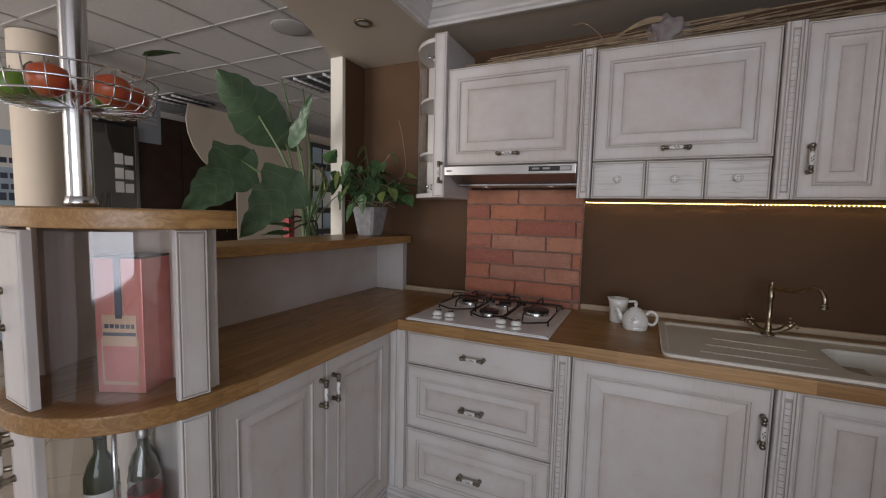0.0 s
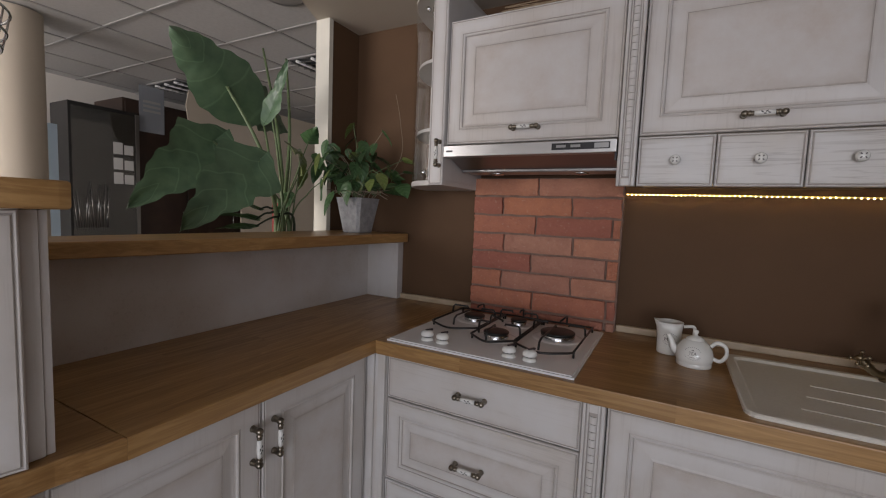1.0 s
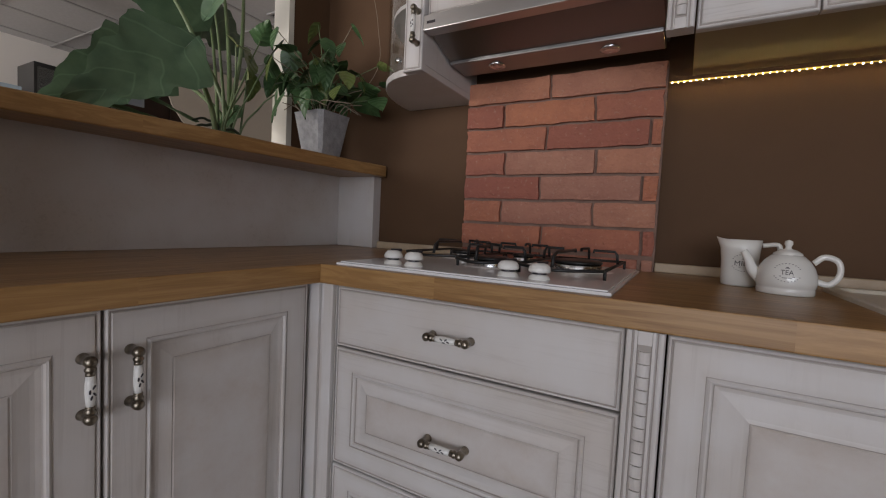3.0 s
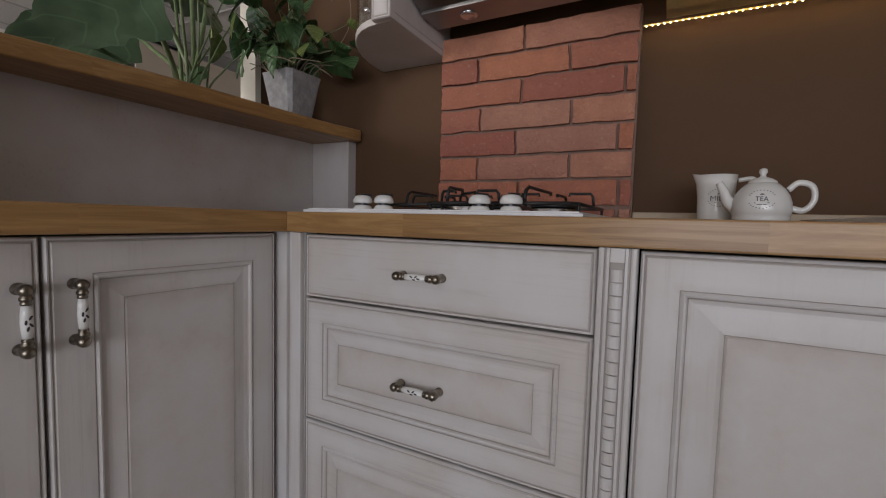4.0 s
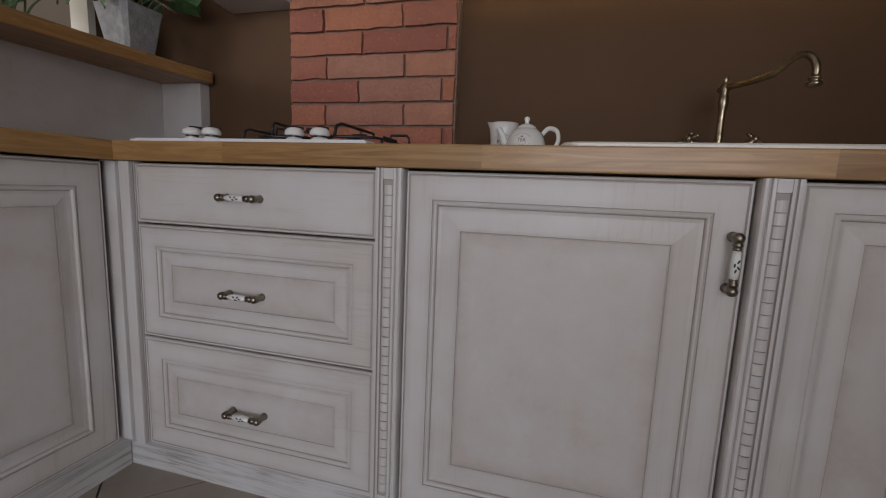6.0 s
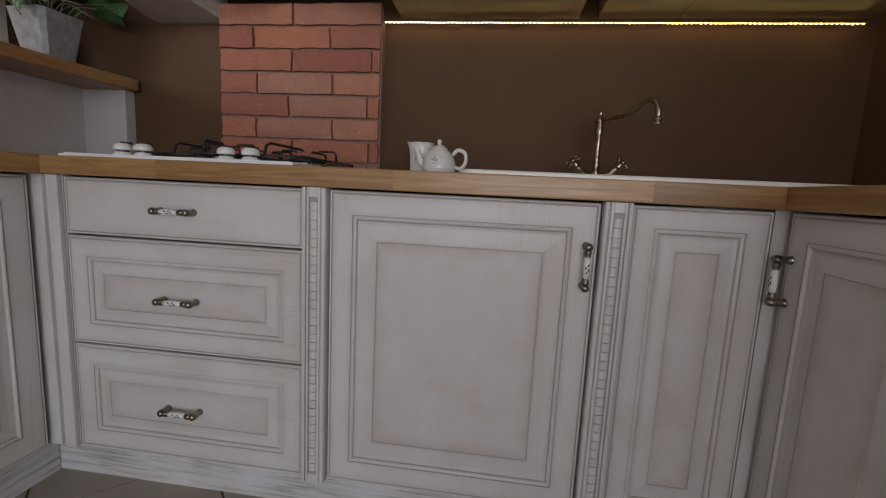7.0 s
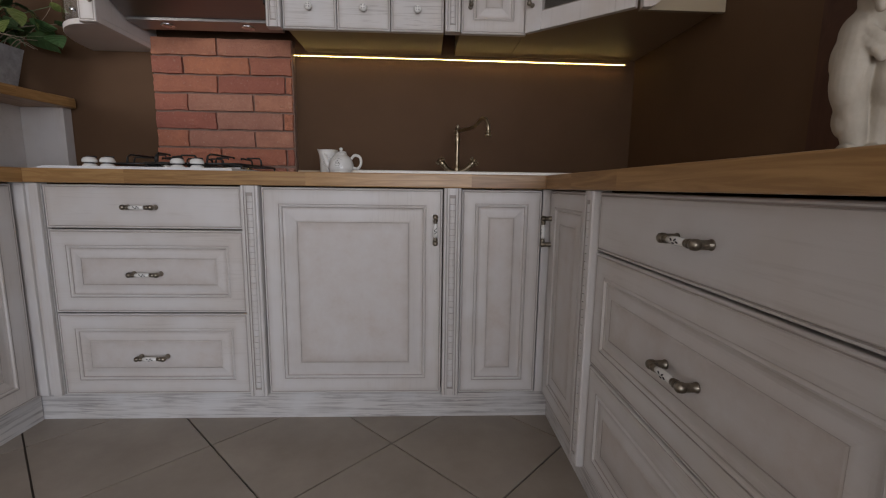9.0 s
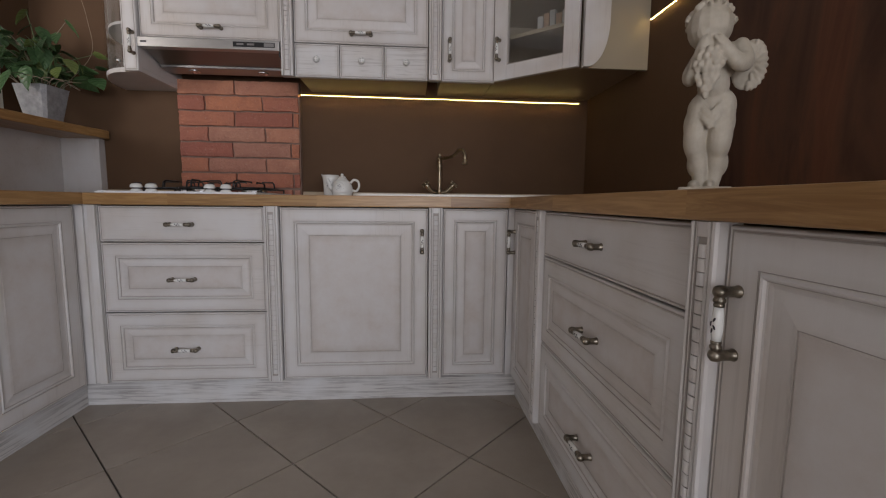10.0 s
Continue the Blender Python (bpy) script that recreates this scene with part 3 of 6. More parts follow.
d = front_part("door", u, 0.4235, 0.116, 0.410, 0.7125, field=0.058, raised=0.044)
add_handle(d, pose(0.034, -0.022, 0.598, 0, 90, 0))


bead_data = []


def bead_mesh():
    """One half-round bead, shared by all the strips."""
    if not bead_data:
        own = bmesh.new()
        vs = []
        for zz in (0.0, 0.0205 - 0.0020):
            vs.append([own.verts.new((0.0092 * math.cos(radians(t)), -0.0140 - 0.0058 * math.sin(radians(t)), zz)) for t in (0, 35, 65, 90, 115, 145, 180)])
        for j in range(6):
            own.faces.new([vs[0][j], vs[0][j + 1], vs[1][j + 1], vs[1][j]])
        own.faces.new(vs[0][::-1])
        own.faces.new(vs[1])
        bmesh.ops.recalc_face_normals(own, faces=own.faces)
        me = bpy.data.meshes.new("bead")
        own.to_mesh(me)
        own.free()
        me.materials.append(mat_white_v)
        bead_data.append(me)
    return bead_data[0]


def pilaster(m, w, h, label="cream moulded filler strip with a notched bead", beads=True):
    root = thing("pilaster", m, label, "pilaster", "pilasters")
    k = w / 2
    prof = [(0, 0.02), (0, -0.014), (0.002, -0.0185), (0.006, -0.0195), (0.009, -0.0180), (0.0100, -0.0150), (0.0115, -0.0150), (0.0130, -0.0180), (k - 0.0110, -0.0185), (k - 0.0100, -0.0150),
            (k + 0.0100, -0.0150), (k + 0.0110, -0.0185), (w - 0.0130, -0.0180), (w - 0.0115, -0.0150), (w - 0.0100, -0.0150), (w - 0.009, -0.0180), (w - 0.006, -0.0195), (w - 0.002, -0.0185), (w, -0.014), (w, 0.02)]
    flags = [0, 0, 0, 0, 1, 1, 0, 0, 1, 1, 1, 0, 0, 1, 1, 0, 0, 0, 0, 0]
    if not beads:
        prof = [(0, 0.02), (0, -0.003), (w, -0.003), (w, 0.02)]
        flags = [0, 0, 0, 0]
        part("fillet", box(0.0, -0.013, 0, 0.046, -0.0032, h, 0.002), mat_white_v, root)
        part("fillet", box(w - 0.029, -0.017, 0, w - 0.001, -0.0032, h, 0.003), mat_white_v, root)
    own = bmesh.new()
    a = [own.verts.new((x, y, 0)) for x, y in prof]
    b = [own.verts.new((x, y, h)) for x, y in prof]
    for i in range(len(prof)):
        f = own.faces.new([a[i], a[(i + 1) % len(prof)], b[(i + 1) % len(prof)], b[i]])
        f.material_index = flags[i]
    own.faces.new(a[::-1])
    own.faces.new(b)
    if beads:
        box(k - 0.0105, -0.0188, 0, k + 0.0105, -0.012, 0.022, 0.001, own)
        box(k - 0.0105, -0.0188, h - 0.022, k + 0.0105, -0.012, h, 0.001, own)
    part("strip", own, [mat_white_v, mat_patina], root)
    if beads:
        step = 0.0205
        n = int((h - 0.050) / step)
        for i in range(n):
            ob = new("bead", bead_mesh())
            ob.parent = root
            ob.location = (k, 0, 0.025 + (h - 0.050 - n * step) / 2 + i * step)
    return root


pilaster(pose(-0.2475, FRONT_Y, 0.114), 0.0565, 0.718)
pilaster(pose(0.4085, FRONT_Y, 0.114), 0.057, 0.718)
pilaster(right_at(1.1695) @ pose(0, 0, 0.114), 0.051, 0.718)
pilaster(right_at(0.3795) @ pose(0, 0, 0.114), 0.055, 0.718)
structure("trim_corner_right", box(0.7425, FRONT_Y + 0.006, 0.114, 0.790, FRONT_Y + 0.022, 0.832), mat_white_v, "cream corner filler strip")
pilaster(pose(-0.972, FRONT_Y + 0.004, 0.114), 0.094, 0.718, "cream moulded corner strip between two rows of units", False)

# ---- worktops ----


EDGE_Y, EDGE_X, EDGE_L = 1.508, 0.742, -0.912


def staves(root, along, u0, u1, v0, v1, mat, seed, hole=None):
    """A board of glued staves: along x or y from u0 to u1, rows from the front edge v0 to v1."""
    r = random.Random(seed)
    rows = max(1, round(abs(v1 - v0) / 0.046))
    for k in range(rows):
        a, b = v0 + (v1 - v0) * k / rows, v0 + (v1 - v0) * (k + 1) / rows
        lo, hi = min(a, b), max(a, b)
        spans = [(u0, u1)]
        if hole and lo < hole[3] and hi > hole[2]:
            spans = [(u0, hole[0]), (hole[1], u1)]
        for p, q in spans:
            x = p
            while x < q - 1e-6:
                e = x + r.uniform(0.26, 0.62)
                if q - e < 0.18:
                    e = q
                if along == "x":
                    bm = box(x, lo, TOP - SLAB, e, hi, TOP)
                else:
                    bm = box(lo, x, TOP - SLAB, hi, e, TOP)
                if k == 0:
                    c = 1 if along == "x" else 0
                    rim = [g for g in bm.edges if all(abs(v.co[c] - v0) < 1e-6 for v in g.verts) and abs(g.verts[0].co.z - g.verts[1].co.z) < 1e-6]
                    bmesh.ops.bevel(bm, geom=rim, offset=0.003, segments=2, affect="EDGES", profile=0.6)
                part("stave", bm, mat, root)
                x = e


w = thing("worktop", pose(0, 0, 0), "oiled oak worktop along the back wall", "worktop", "worktops")
staves(w, "x", EDGE_L + 0.001, WALL_X - 0.002, EDGE_Y, WALL_Y - 0.002, mat_top_x, 1, (0.585, 1.075, 1.60, 1.95))
w = thing("worktop", pose(0, 0, 0), "oiled oak worktop under the plaster figure", "worktop", "worktops")
staves(w, "y", -0.22, EDGE_Y - 0.001, EDGE_X, WALL_X - 0.002, mat_top_y, 2)
w = thing("worktop", pose(0, 0, 0), "oiled oak peninsula worktop with a rounded end", "worktop", "worktops")
staves(w, "y", 0.78, WALL_Y - 0.002, EDGE_L, -1.4435, mat_top_y, 3)
nose = arc(-1.232, 0.682, 0.304, 0, -180, 80)
part("rounded_end", prism([(EDGE_L, 0.7795), (-0.918, 0.730)] + nose + [(-1.538, 0.735), (-1.4435, 0.735), (-1.4435, 0.7795)], TOP - SLAB, TOP, 0.005), mat_top_y, w)

structure("trim_upstand_back", box(-0.243, WALL_Y - 0.020, TOP + 0.0005, WALL_X - 0.004, WALL_Y - 0.001, TOP + 0.026, 0.003), mat_upstand, "narrow oak strip along the wall")
structure("trim_upstand_left", box(-1.241, WALL_Y - 0.020, TOP + 0.0005, -0.852, WALL_Y - 0.001, TOP + 0.026, 0.003), mat_upstand, "narrow oak strip along the wall")
structure("trim_upstand_right", box(WALL_X - 0.020, -0.2, TOP + 0.0005, WALL_X - 0.001, WALL_Y - 0.022, TOP + 0.022, 0.003), mat_top_y, "narrow oak strip along the wall")

# ---- wall units ----
UP_Y, UZ0, UZ1 = 1.81, 1.409, 1.998
UD = WALL_Y - UP_Y - 0.002

u = unit("hood_cabinet", pose(-0.840, UP_Y, 0), 0.598, 1.556, UZ1, UD, "cream painted oak wall unit with a lift-up flap over the hood", "wall cabinet", "wall units")
d = front_part("flap", u, 0.002, 1.558, 0.594, 0.438, field=0.050, mats=[mat_white_v, mat_patina, mat_rubbed])
add_handle(d, pose(0.300, -0.022, 0.044))
u = unit("flap_cabinet", pose(-0.187, UP_Y, 0), 0.601, UZ0 + 0.018, UZ1, UD, "cream painted oak wall unit with a flap over three small drawers", "wall cabinet", "wall units")
d = front_part("flap", u, 0.002, 1.558, 0.597, 0.438, field=0.050, mats=[mat_white_v, mat_patina, mat_rubbed])
add_handle(d, pose(0.296, -0.022, 0.040))
for i in range(3):
    d = front_part("small_drawer", u, 0.002 + i * 0.1995, UZ0, 0.1965, 0.145, True, mats=[mat_limed_soft, mat_patina])
    add_knob(d, 0.099, 0.074)
u = unit("narrow_wall_unit", pose(0.474, UP_Y, 0), 0.250, UZ0 + 0.018, UZ1, UD, "narrow cream painted oak wall unit with one door", "wall cabinet", "wall units")
d = front_part("door", u, 0.002, UZ0, 0.246, 0.587, field=0.046, raised=0.046)
add_handle(d, pose(0.034, -0.022, 0.135, 0, 90, 0))
pilaster(pose(-0.2405, UP_Y, UZ0), 0.052, 0.589)
pilaster(pose(0.4155, UP_Y, UZ0), 0.057, 0.589)

# diagonal corner unit with a glazed door
A, B = Vector((0.728, 1.812)), Vector((1.025, 1.548))
run = (B - A).length
ang = math.degrees(math.atan2(B.y - A.y, B.x - A.x))
u = thing("glazed_corner_cabinet", pose(0, 0, 0), "cream painted oak corner wall unit with a glazed door", "wall cabinet", "wall units")
bm = prism([(0.726, WALL_Y - 0.002), (0.726, A.y + 0.03), (A.x + 0.015, A.y + 0.012), (B.x + 0.012, B.y + 0.014), (WALL_X - 0.002, B.y + 0.014), (WALL_X - 0.002, WALL_Y - 0.002)], UZ0 + 0.018, UZ0 + 0.032)
part("bottom", bm, mat_underside, u)
bm = prism([(0.726, WALL_Y - 0.002), (0.726, A.y + 0.03), (A.x + 0.015, A.y + 0.012), (B.x + 0.012, B.y + 0.014), (WALL_X - 0.002, B.y + 0.014), (WALL_X - 0.002, WALL_Y - 0.002)], 1.98, 1.998)
part("top", bm, mat_carcass, u)
part("side", box(B.x + 0.008, B.y, UZ0, WALL_X - 0.002, B.y + 0.016, 1.998, 0.001), mat_carcass, u)
part("back", box(0.7265, WALL_Y - 0.010, UZ0 + 0.030, WALL_X - 0.003, WALL_Y - 0.003, 1.98), mat_carcass, u)
for z in (1.60, 1.79):
    bm = prism([(0.73, WALL_Y - 0.011), (0.74, A.y + 0.03), (B.x + 0.012, B.y + 0.022), (WALL_X - 0.004, B.y + 0.022), (WALL_X - 0.004, WALL_Y - 0.011)], z, z + 0.016)
    part("shelf", bm, mat_carcass, u)
bm = box(0.002, -0.022, 0.002, 0.066, 0, 0.594, 0.003)
box(run - 0.066, -0.022, 0.002, run - 0.002, 0, 0.594, 0.003, bm)
box(0.066, -0.0215, 0.002, run - 0.066, 0, 0.066, 0.003, bm)
box(0.066, -0.0215, 0.530, run - 0.066, 0, 0.594, 0.003, bm)
for x0, z0, x1, z1 in ((0.066, 0.066, 0.070, 0.53), (run - 0.070, 0.066, run - 0.066, 0.53), (0.07, 0.066, run - 0.07, 0.070), (0.07, 0.526, run - 0.07, 0.53)):
    box(x0, -0.016, z0, x1, -0.002, z1, bm=bm, mat=1)
door = part("door", bm, [mat_white_v, mat_patina], u)
door.matrix_local = pose(A.x, A.y, UZ0, 0, 0, ang)
pane = part("pane", box(0.068, -0.012, 0.068, run - 0.068, -0.008, 0.528), mat_glass, door, "clear glass pane")
pane.visible_shadow = False
add_handle(door, pose(0.030, -0.022, 0.135, 0, 90, 0))
# rounded end board with a curved foot
own = bmesh.new()
curve = [(0.0, 0.0)] + [(0.014 + 0.090 * math.sin(radians(a)), 0.180 * (1 - math.cos(radians(a)))) for a in range(0, 91, 9)] + [(0.104, 0.594), (0.0, 0.594)]
front_v = [own.verts.new((x, -0.012, z)) for x, z in curve]
back_v = [own.verts.new((x, 0.0105, z)) for x, z in curve]
own.faces.new(front_v)
own.faces.new(back_v[::-1])
for i in range(len(curve)):
    own.faces.new([front_v[i], front_v[(i + 1) % len(curve)], back_v[(i + 1) % len(curve)], back_v[i]])
e = part("end_board", own, mat_white_v, u)
e.matrix_local = pose(B.x + 0.006, B.y - 0.011, UZ0)

# rounded glass end unit beside the hood
u = thing("glass_end_cabinet", pose(0, 0, 0), "cream wall unit with a rounded glass end", "wall cabinet", "wall units")
GX = -0.842
quarter = [(GX - 0.062 - 0.215 * math.sin(radians(a)), WALL_Y - 0.004 - 0.332 * math.cos(radians(a))) for a in range(0, 91, 9)]
plate = [(GX, UP_Y + 0.004)] + quarter + [(GX, WALL_Y - 0.004)]
for name, z, dz in (("bottom", UZ0, 0.02), ("top", 2.135, 0.02)):
    part(name, prism(plate, z, z + dz, 0.003), mat_white_h, u)
inner = [(GX - 0.020, UP_Y + 0.03)] + [(GX - 0.062 - 0.20 * math.sin(radians(a)), WALL_Y - 0.012 - 0.30 * math.cos(radians(a))) for a in range(0, 91, 9)] + [(GX - 0.020, WALL_Y - 0.012)]
for z in (1.62, 1.88):
    part("shelf", prism(inner, z, z + 0.012), mat_white_h, u)
part("side", box(GX - 0.018, UP_Y + 0.004, UZ0 + 0.02, GX, WALL_Y - 0.004, 2.135), mat_white_v, u)
part("back", box(GX - 0.270, WALL_Y - 0.012, UZ0 + 0.02, GX - 0.019, WALL_Y - 0.004, 2.135), mat_white_v, u)
st = front_part("door", u, 0, 0, 0.062, 0.752, True, mats=[mat_white_v, mat_patina])
st.matrix_local = pose(GX - 0.062, UP_Y + 0.004, UZ0)
add_handle(st, pose(0.046, -0.022, 0.115, 0, 90, 0))
own = bmesh.new()
cols = []
for x, y in quarter:
    cols.append([own.verts.new((x, y, UZ0 + 0.021)), own.verts.new((x, y, 2.134))])
for a, b in zip(cols, cols[1:]):
    own.faces.new([a[0], b[0], b[1], a[1]]).smooth = True
g = part("curved_pane", own, mat_glass, u, "bent clear glass")
g.visible_shadow = False
for z in (1.46, 2.07):
    bm = box(GX - 0.085, UP_Y + 0.030, z - 0.012, GX - 0.060, UP_Y + 0.06, z + 0.012, 0.003)
    lathe([(0, -0.015), (0.006, -0.015), (0.006, 0.015), (0, 0.015)], 10, bm, 0, pose(GX - 0.095, UP_Y + 0.045, z))
    lathe([(0, 0), (0.008, 0), (0.008, 0.012), (0, 0.012)], 10, bm, 0, pose(GX - 0.105, UP_Y + 0.025, z, 90, 0, 0))
    part("hinge", bm, mat_chrome, u, "chrome hinge")

# ---- hob ----
HX, HY = -0.578, 1.795        # middle of the hob
hob = thing("gas_hob", pose(HX, HY, TOP), "white enamelled gas hob with black pan supports", "hob")
bm = box(-0.303, -0.268, 0, 0.303, 0.268, 0.006, 0.002)
box(-0.296, -0.261, 0.006, 0.296, 0.261, 0.009, 0.0015, bm)
part("plate", bm, mat_enamel, hob)
burners = [(-0.165, 0.130, 0.040), (0.005, 0.165, 0.030), (0.175, 0.080, 0.058), (-0.005, -0.045, 0.043)]
for x, y, r in burners:
    bm = lathe([(r + 0.030, 0.0085), (r + 0.024, 0.0115), (r + 0.010, 0.0115), (r + 0.004, 0.010), (0, 0.010)], 28, None, 1)
    lathe([(r, 0.010), (r, 0.022), (r - 0.004, 0.026), (r - 0.004, 0.010)], 28, bm, 0)
    lathe([(r - 0.003, 0.026), (r + 0.001, 0.027), (r + 0.001, 0.031), (r - 0.004, 0.034), (0, 0.0345)], 28, bm, 2)
    b = part("burner", bm, [mat_chrome, mat_enamel, mat_iron], hob, "chrome gas burner with a black cap")
    b.matrix_local = pose(x, y, 0)
for x in (-0.185, -0.128, 0.098, 0.162):
    bm = lathe([(0.0215, 0.009), (0.0215, 0.011), (0.0185, 0.016), (0.0150, 0.0185), (0.0140, 0.0185)], 24)
    lathe([(0.0140, 0.018), (0.0140, 0.0225)], 24, bm, 1)
    lathe([(0.0140, 0.0225), (0.0205, 0.0230), (0.0220, 0.0260), (0.0205, 0.033), (0.0160, 0.0385), (0.008, 0.0405), (0, 0.041)], 24, bm)
    box(-0.0036, -0.006, 0.0375, 0.0036, 0.021, 0.0440, 0.001, bm, 1)
    k = part("knob", bm, [mat_china, mat_motif], hob)
    k.matrix_local = pose(x, -0.205, 0, 0, 0, -25)
RACK = 0.0037


def rack(x0, x1, ys):
    """Pan support: a bent frame on feet, with fingers toward the burners."""
    z, zt = 0.028, 0.052
    own = bmesh.new()
    yf, yb = ys
    mid = (x0 + x1) / 2
    ring = curve_points([(x0, yf + 0.04, z), (x0 + 0.02, yf + 0.02, z), (mid, yf - 0.012, z - 0.002), (x1 - 0.02, yf + 0.02, z), (x1, yf + 0.04, z)], 6)
    tube(ring, RACK, 6, own)
    tube([(x0, yf + 0.04, z), (x0, yb, z)], RACK, 6, own)
    tube([(x1, yf + 0.04, z), (x1, yb, z)], RACK, 6, own)
    tube([(x0, yb, z), (x1, yb, z)], RACK, 6, own)
    for x, y in ((x0, yf + 0.05), (x1, yf + 0.05), (x0, yb), (x1, yb)):
        tube([(x, y, 0.008), (x, y, z + 0.002)], RACK, 6, own)
    return own


def finger(own, a, b):
    """One raised finger from the frame at a toward b."""
    z, zt = 0.030, 0.060
    ax, ay = a
    bx, by = b
    p = [(ax, ay, z), (ax + (bx - ax) * 0.04, ay + (by - ay) * 0.04, zt - 0.008), (ax + (bx - ax) * 0.14, ay + (by - ay) * 0.14, zt), (bx, by, zt), (bx, by, zt - 0.006)]
    tube(p, RACK, 6, own)


bm = rack(-0.262, -0.078, (-0.075, 0.225))
for a, b in (((-0.262, 0.13), (-0.195, 0.13)), ((-0.078, 0.13), (-0.135, 0.13)), ((-0.165, 0.225), (-0.165, 0.16)), ((-0.165, -0.055), (-0.165, 0.10))):
    finger(bm, a, b)
part("pan_support", bm, mat_iron, hob)
bm = rack(-0.070, 0.080, (-0.15, 0.225))
for a, b in (((-0.070, -0.045), (-0.032, -0.045)), ((0.080, -0.045), (0.026, -0.045)), ((0.005, -0.16), (0.0, -0.075)), ((0.005, 0.225), (0.005, 0.18)), ((-0.070, 0.165), (-0.02, 0.165)), ((0.080, 0.165), (0.03, 0.165)), ((-0.070, 0.06), (0.0, 0.0))):
    finger(bm, a, b)
part("pan_support", bm, mat_iron, hob)
bm = rack(0.088, 0.268, (-0.16, 0.225))
for a, b in (((0.088, 0.08), (0.138, 0.08)), ((0.268, 0.08), (0.212, 0.08)), ((0.175, -0.165), (0.175, 0.045)), ((0.175, 0.225), (0.175, 0.115))):
    finger(bm, a, b)
part("pan_support", bm, mat_iron, hob)

# ---- cooker hood ----
hood = thing("cooker_hood", pose(0, 0, 0), "built-in stainless steel cooker hood with two lights", "cooker hood")
part("front_bar", box(-0.838, 1.786, 1.510, -0.244, 1.826, 1.550, 0.002), mat_steel_bright, hood)
part("control_panel", box(-0.440, 1.7845, 1.521, -0.262, 1.7862, 1.542), mat_black, hood, "black control strip")
part("display", box(-0.308, 1.7838, 1.524, -0.266, 1.7846, 1.539), mat_steel, hood)
for i in range(2):
    part("button", box(-0.425 + i * 0.045, 1.7838, 1.528, -0.395 + i * 0.045, 1.7846, 1.536), mat_steel, hood)
part("maker_mark", box(-0.826, 1.785, 1.526, -0.800, 1.7862, 1.533), mat_motif, hood)
own = bmesh.new()
vs = [own.verts.new(c) for c in ((-0.832, 1.826, 1.515), (-0.250, 1.826, 1.515), (-0.250, 1.935, 1.478), (-0.832, 1.935, 1.478), (-0.832, 1.826, 1.553), (-0.250, 1.826, 1.553), (-0.250, 1.935, 1.553), (-0.832, 1.935, 1.553))]
for f in ((0, 3, 2, 1), (4, 5, 6, 7), (0, 1, 5, 4), (1, 2, 6, 5), (2, 3, 7, 6), (3, 0, 4, 7)):
    own.faces.new([vs[i] for i in f])
part("filter", own, mat_steel, hood, "polished grease filter")
part("rear_lip", box(-0.832, 1.935, 1.468, -0.250, 2.045, 1.553, 0.004), mat_steel, hood)
for x in (-0.70, -0.38):
    bm = lathe([(0.026, 0), (0.026, -0.004), (0.020, -0.006), (0.018, -0.003), (0, -0.002)], 20)
    p = part("lamp", bm, mat_chrome, hood, "round recessed lamp, unlit")
    p.matrix_local = pose(x, 1.99, 1.468)
part("side_plate", box(-0.2495, 1.80, 1.487, -0.2435, 2.05, 1.51), mat_black, hood)

# ---- sink and tap ----
sink = thing("kitchen_sink", pose(0, 0, 0), "cream composite inset sink with a grooved drainer", "sink")
SX0, SX1, SY0, SY1 = 0.098, 1.135, 1.535, 2.035


def sink_body():
    own = bmesh.new()
    z = TOP + 0.010
    def loop(x0, y0, x1, y1, zz, r=0.03):
        pts = []
        for cx, cy, a in ((x1 - r, y1 - r, 0), (x0 + r, y1 - r, 90), (x0 + r, y0 + r, 180), (x1 - r, y0 + r, 270)):
            for k in range(5):
                t = radians(a + 22.5 * k)
                pts.append(own.verts.new((cx + r * math.cos(t), cy + r * math.sin(t), zz)))
        return pts
    def bridge(a, b):
        for i in range(len(a)):
            own.faces.new([a[i], a[(i + 1) % len(a)], b[(i + 1) % len(a)], b[i]])
    o0 = loop(SX0, SY0, SX1, SY1, TOP)
    o1 = loop(SX0, SY0, SX1, SY1, z - 0.003)
    o2 = loop(SX0 + 0.004, SY0 + 0.004, SX1 - 0.004, SY1 - 0.004, z)
    o3 = loop(SX0 + 0.022, SY0 + 0.022, SX1 - 0.022, SY1 - 0.022, z)
    bridge(o0, o1), bridge(o1, o2), bridge(o2, o3)
    o4 = loop(SX0 + 0.030, SY0 + 0.030, SX1 - 0.030, SY1 - 0.030, z - 0.007)
    bridge(o3, o4)
    b0 = loop(0.61, SY0 + 0.095, 1.05, SY1 - 0.118, z - 0.008, 0.05)
    bridge(o4, b0)
    b1 = loop(0.615, SY0 + 0.10, 1.045, SY1 - 0.122, z - 0.02, 0.05)
    b2 = loop(0.63, SY0 + 0.115, 1.03, SY1 - 0.137, z - 0.16, 0.06)
    bridge(b0, b1), bridge(b1, b2)
    own.faces.new(b2)
    return own


part("basin", sink_body(), mat_sink, sink)
for i, y in enumerate((1.65, 1.75, 1.85)):
    part("drainer_rib", tube([(0.22 + 0.03 * i, y, TOP + 0.0028), (0.56, y - 0.01, TOP + 0.0022)], 0.0022, 6), mat_sink, sink)
bm = lathe([(0.04, 0.0), (0.042, 0.003), (0.03, 0.004), (0.012, 0.002), (0, 0.002)], 20)
p = part("drain", bm, mat_chrome, sink)
p.matrix_local = pose(0.83, 1.77, TOP - 0.15)

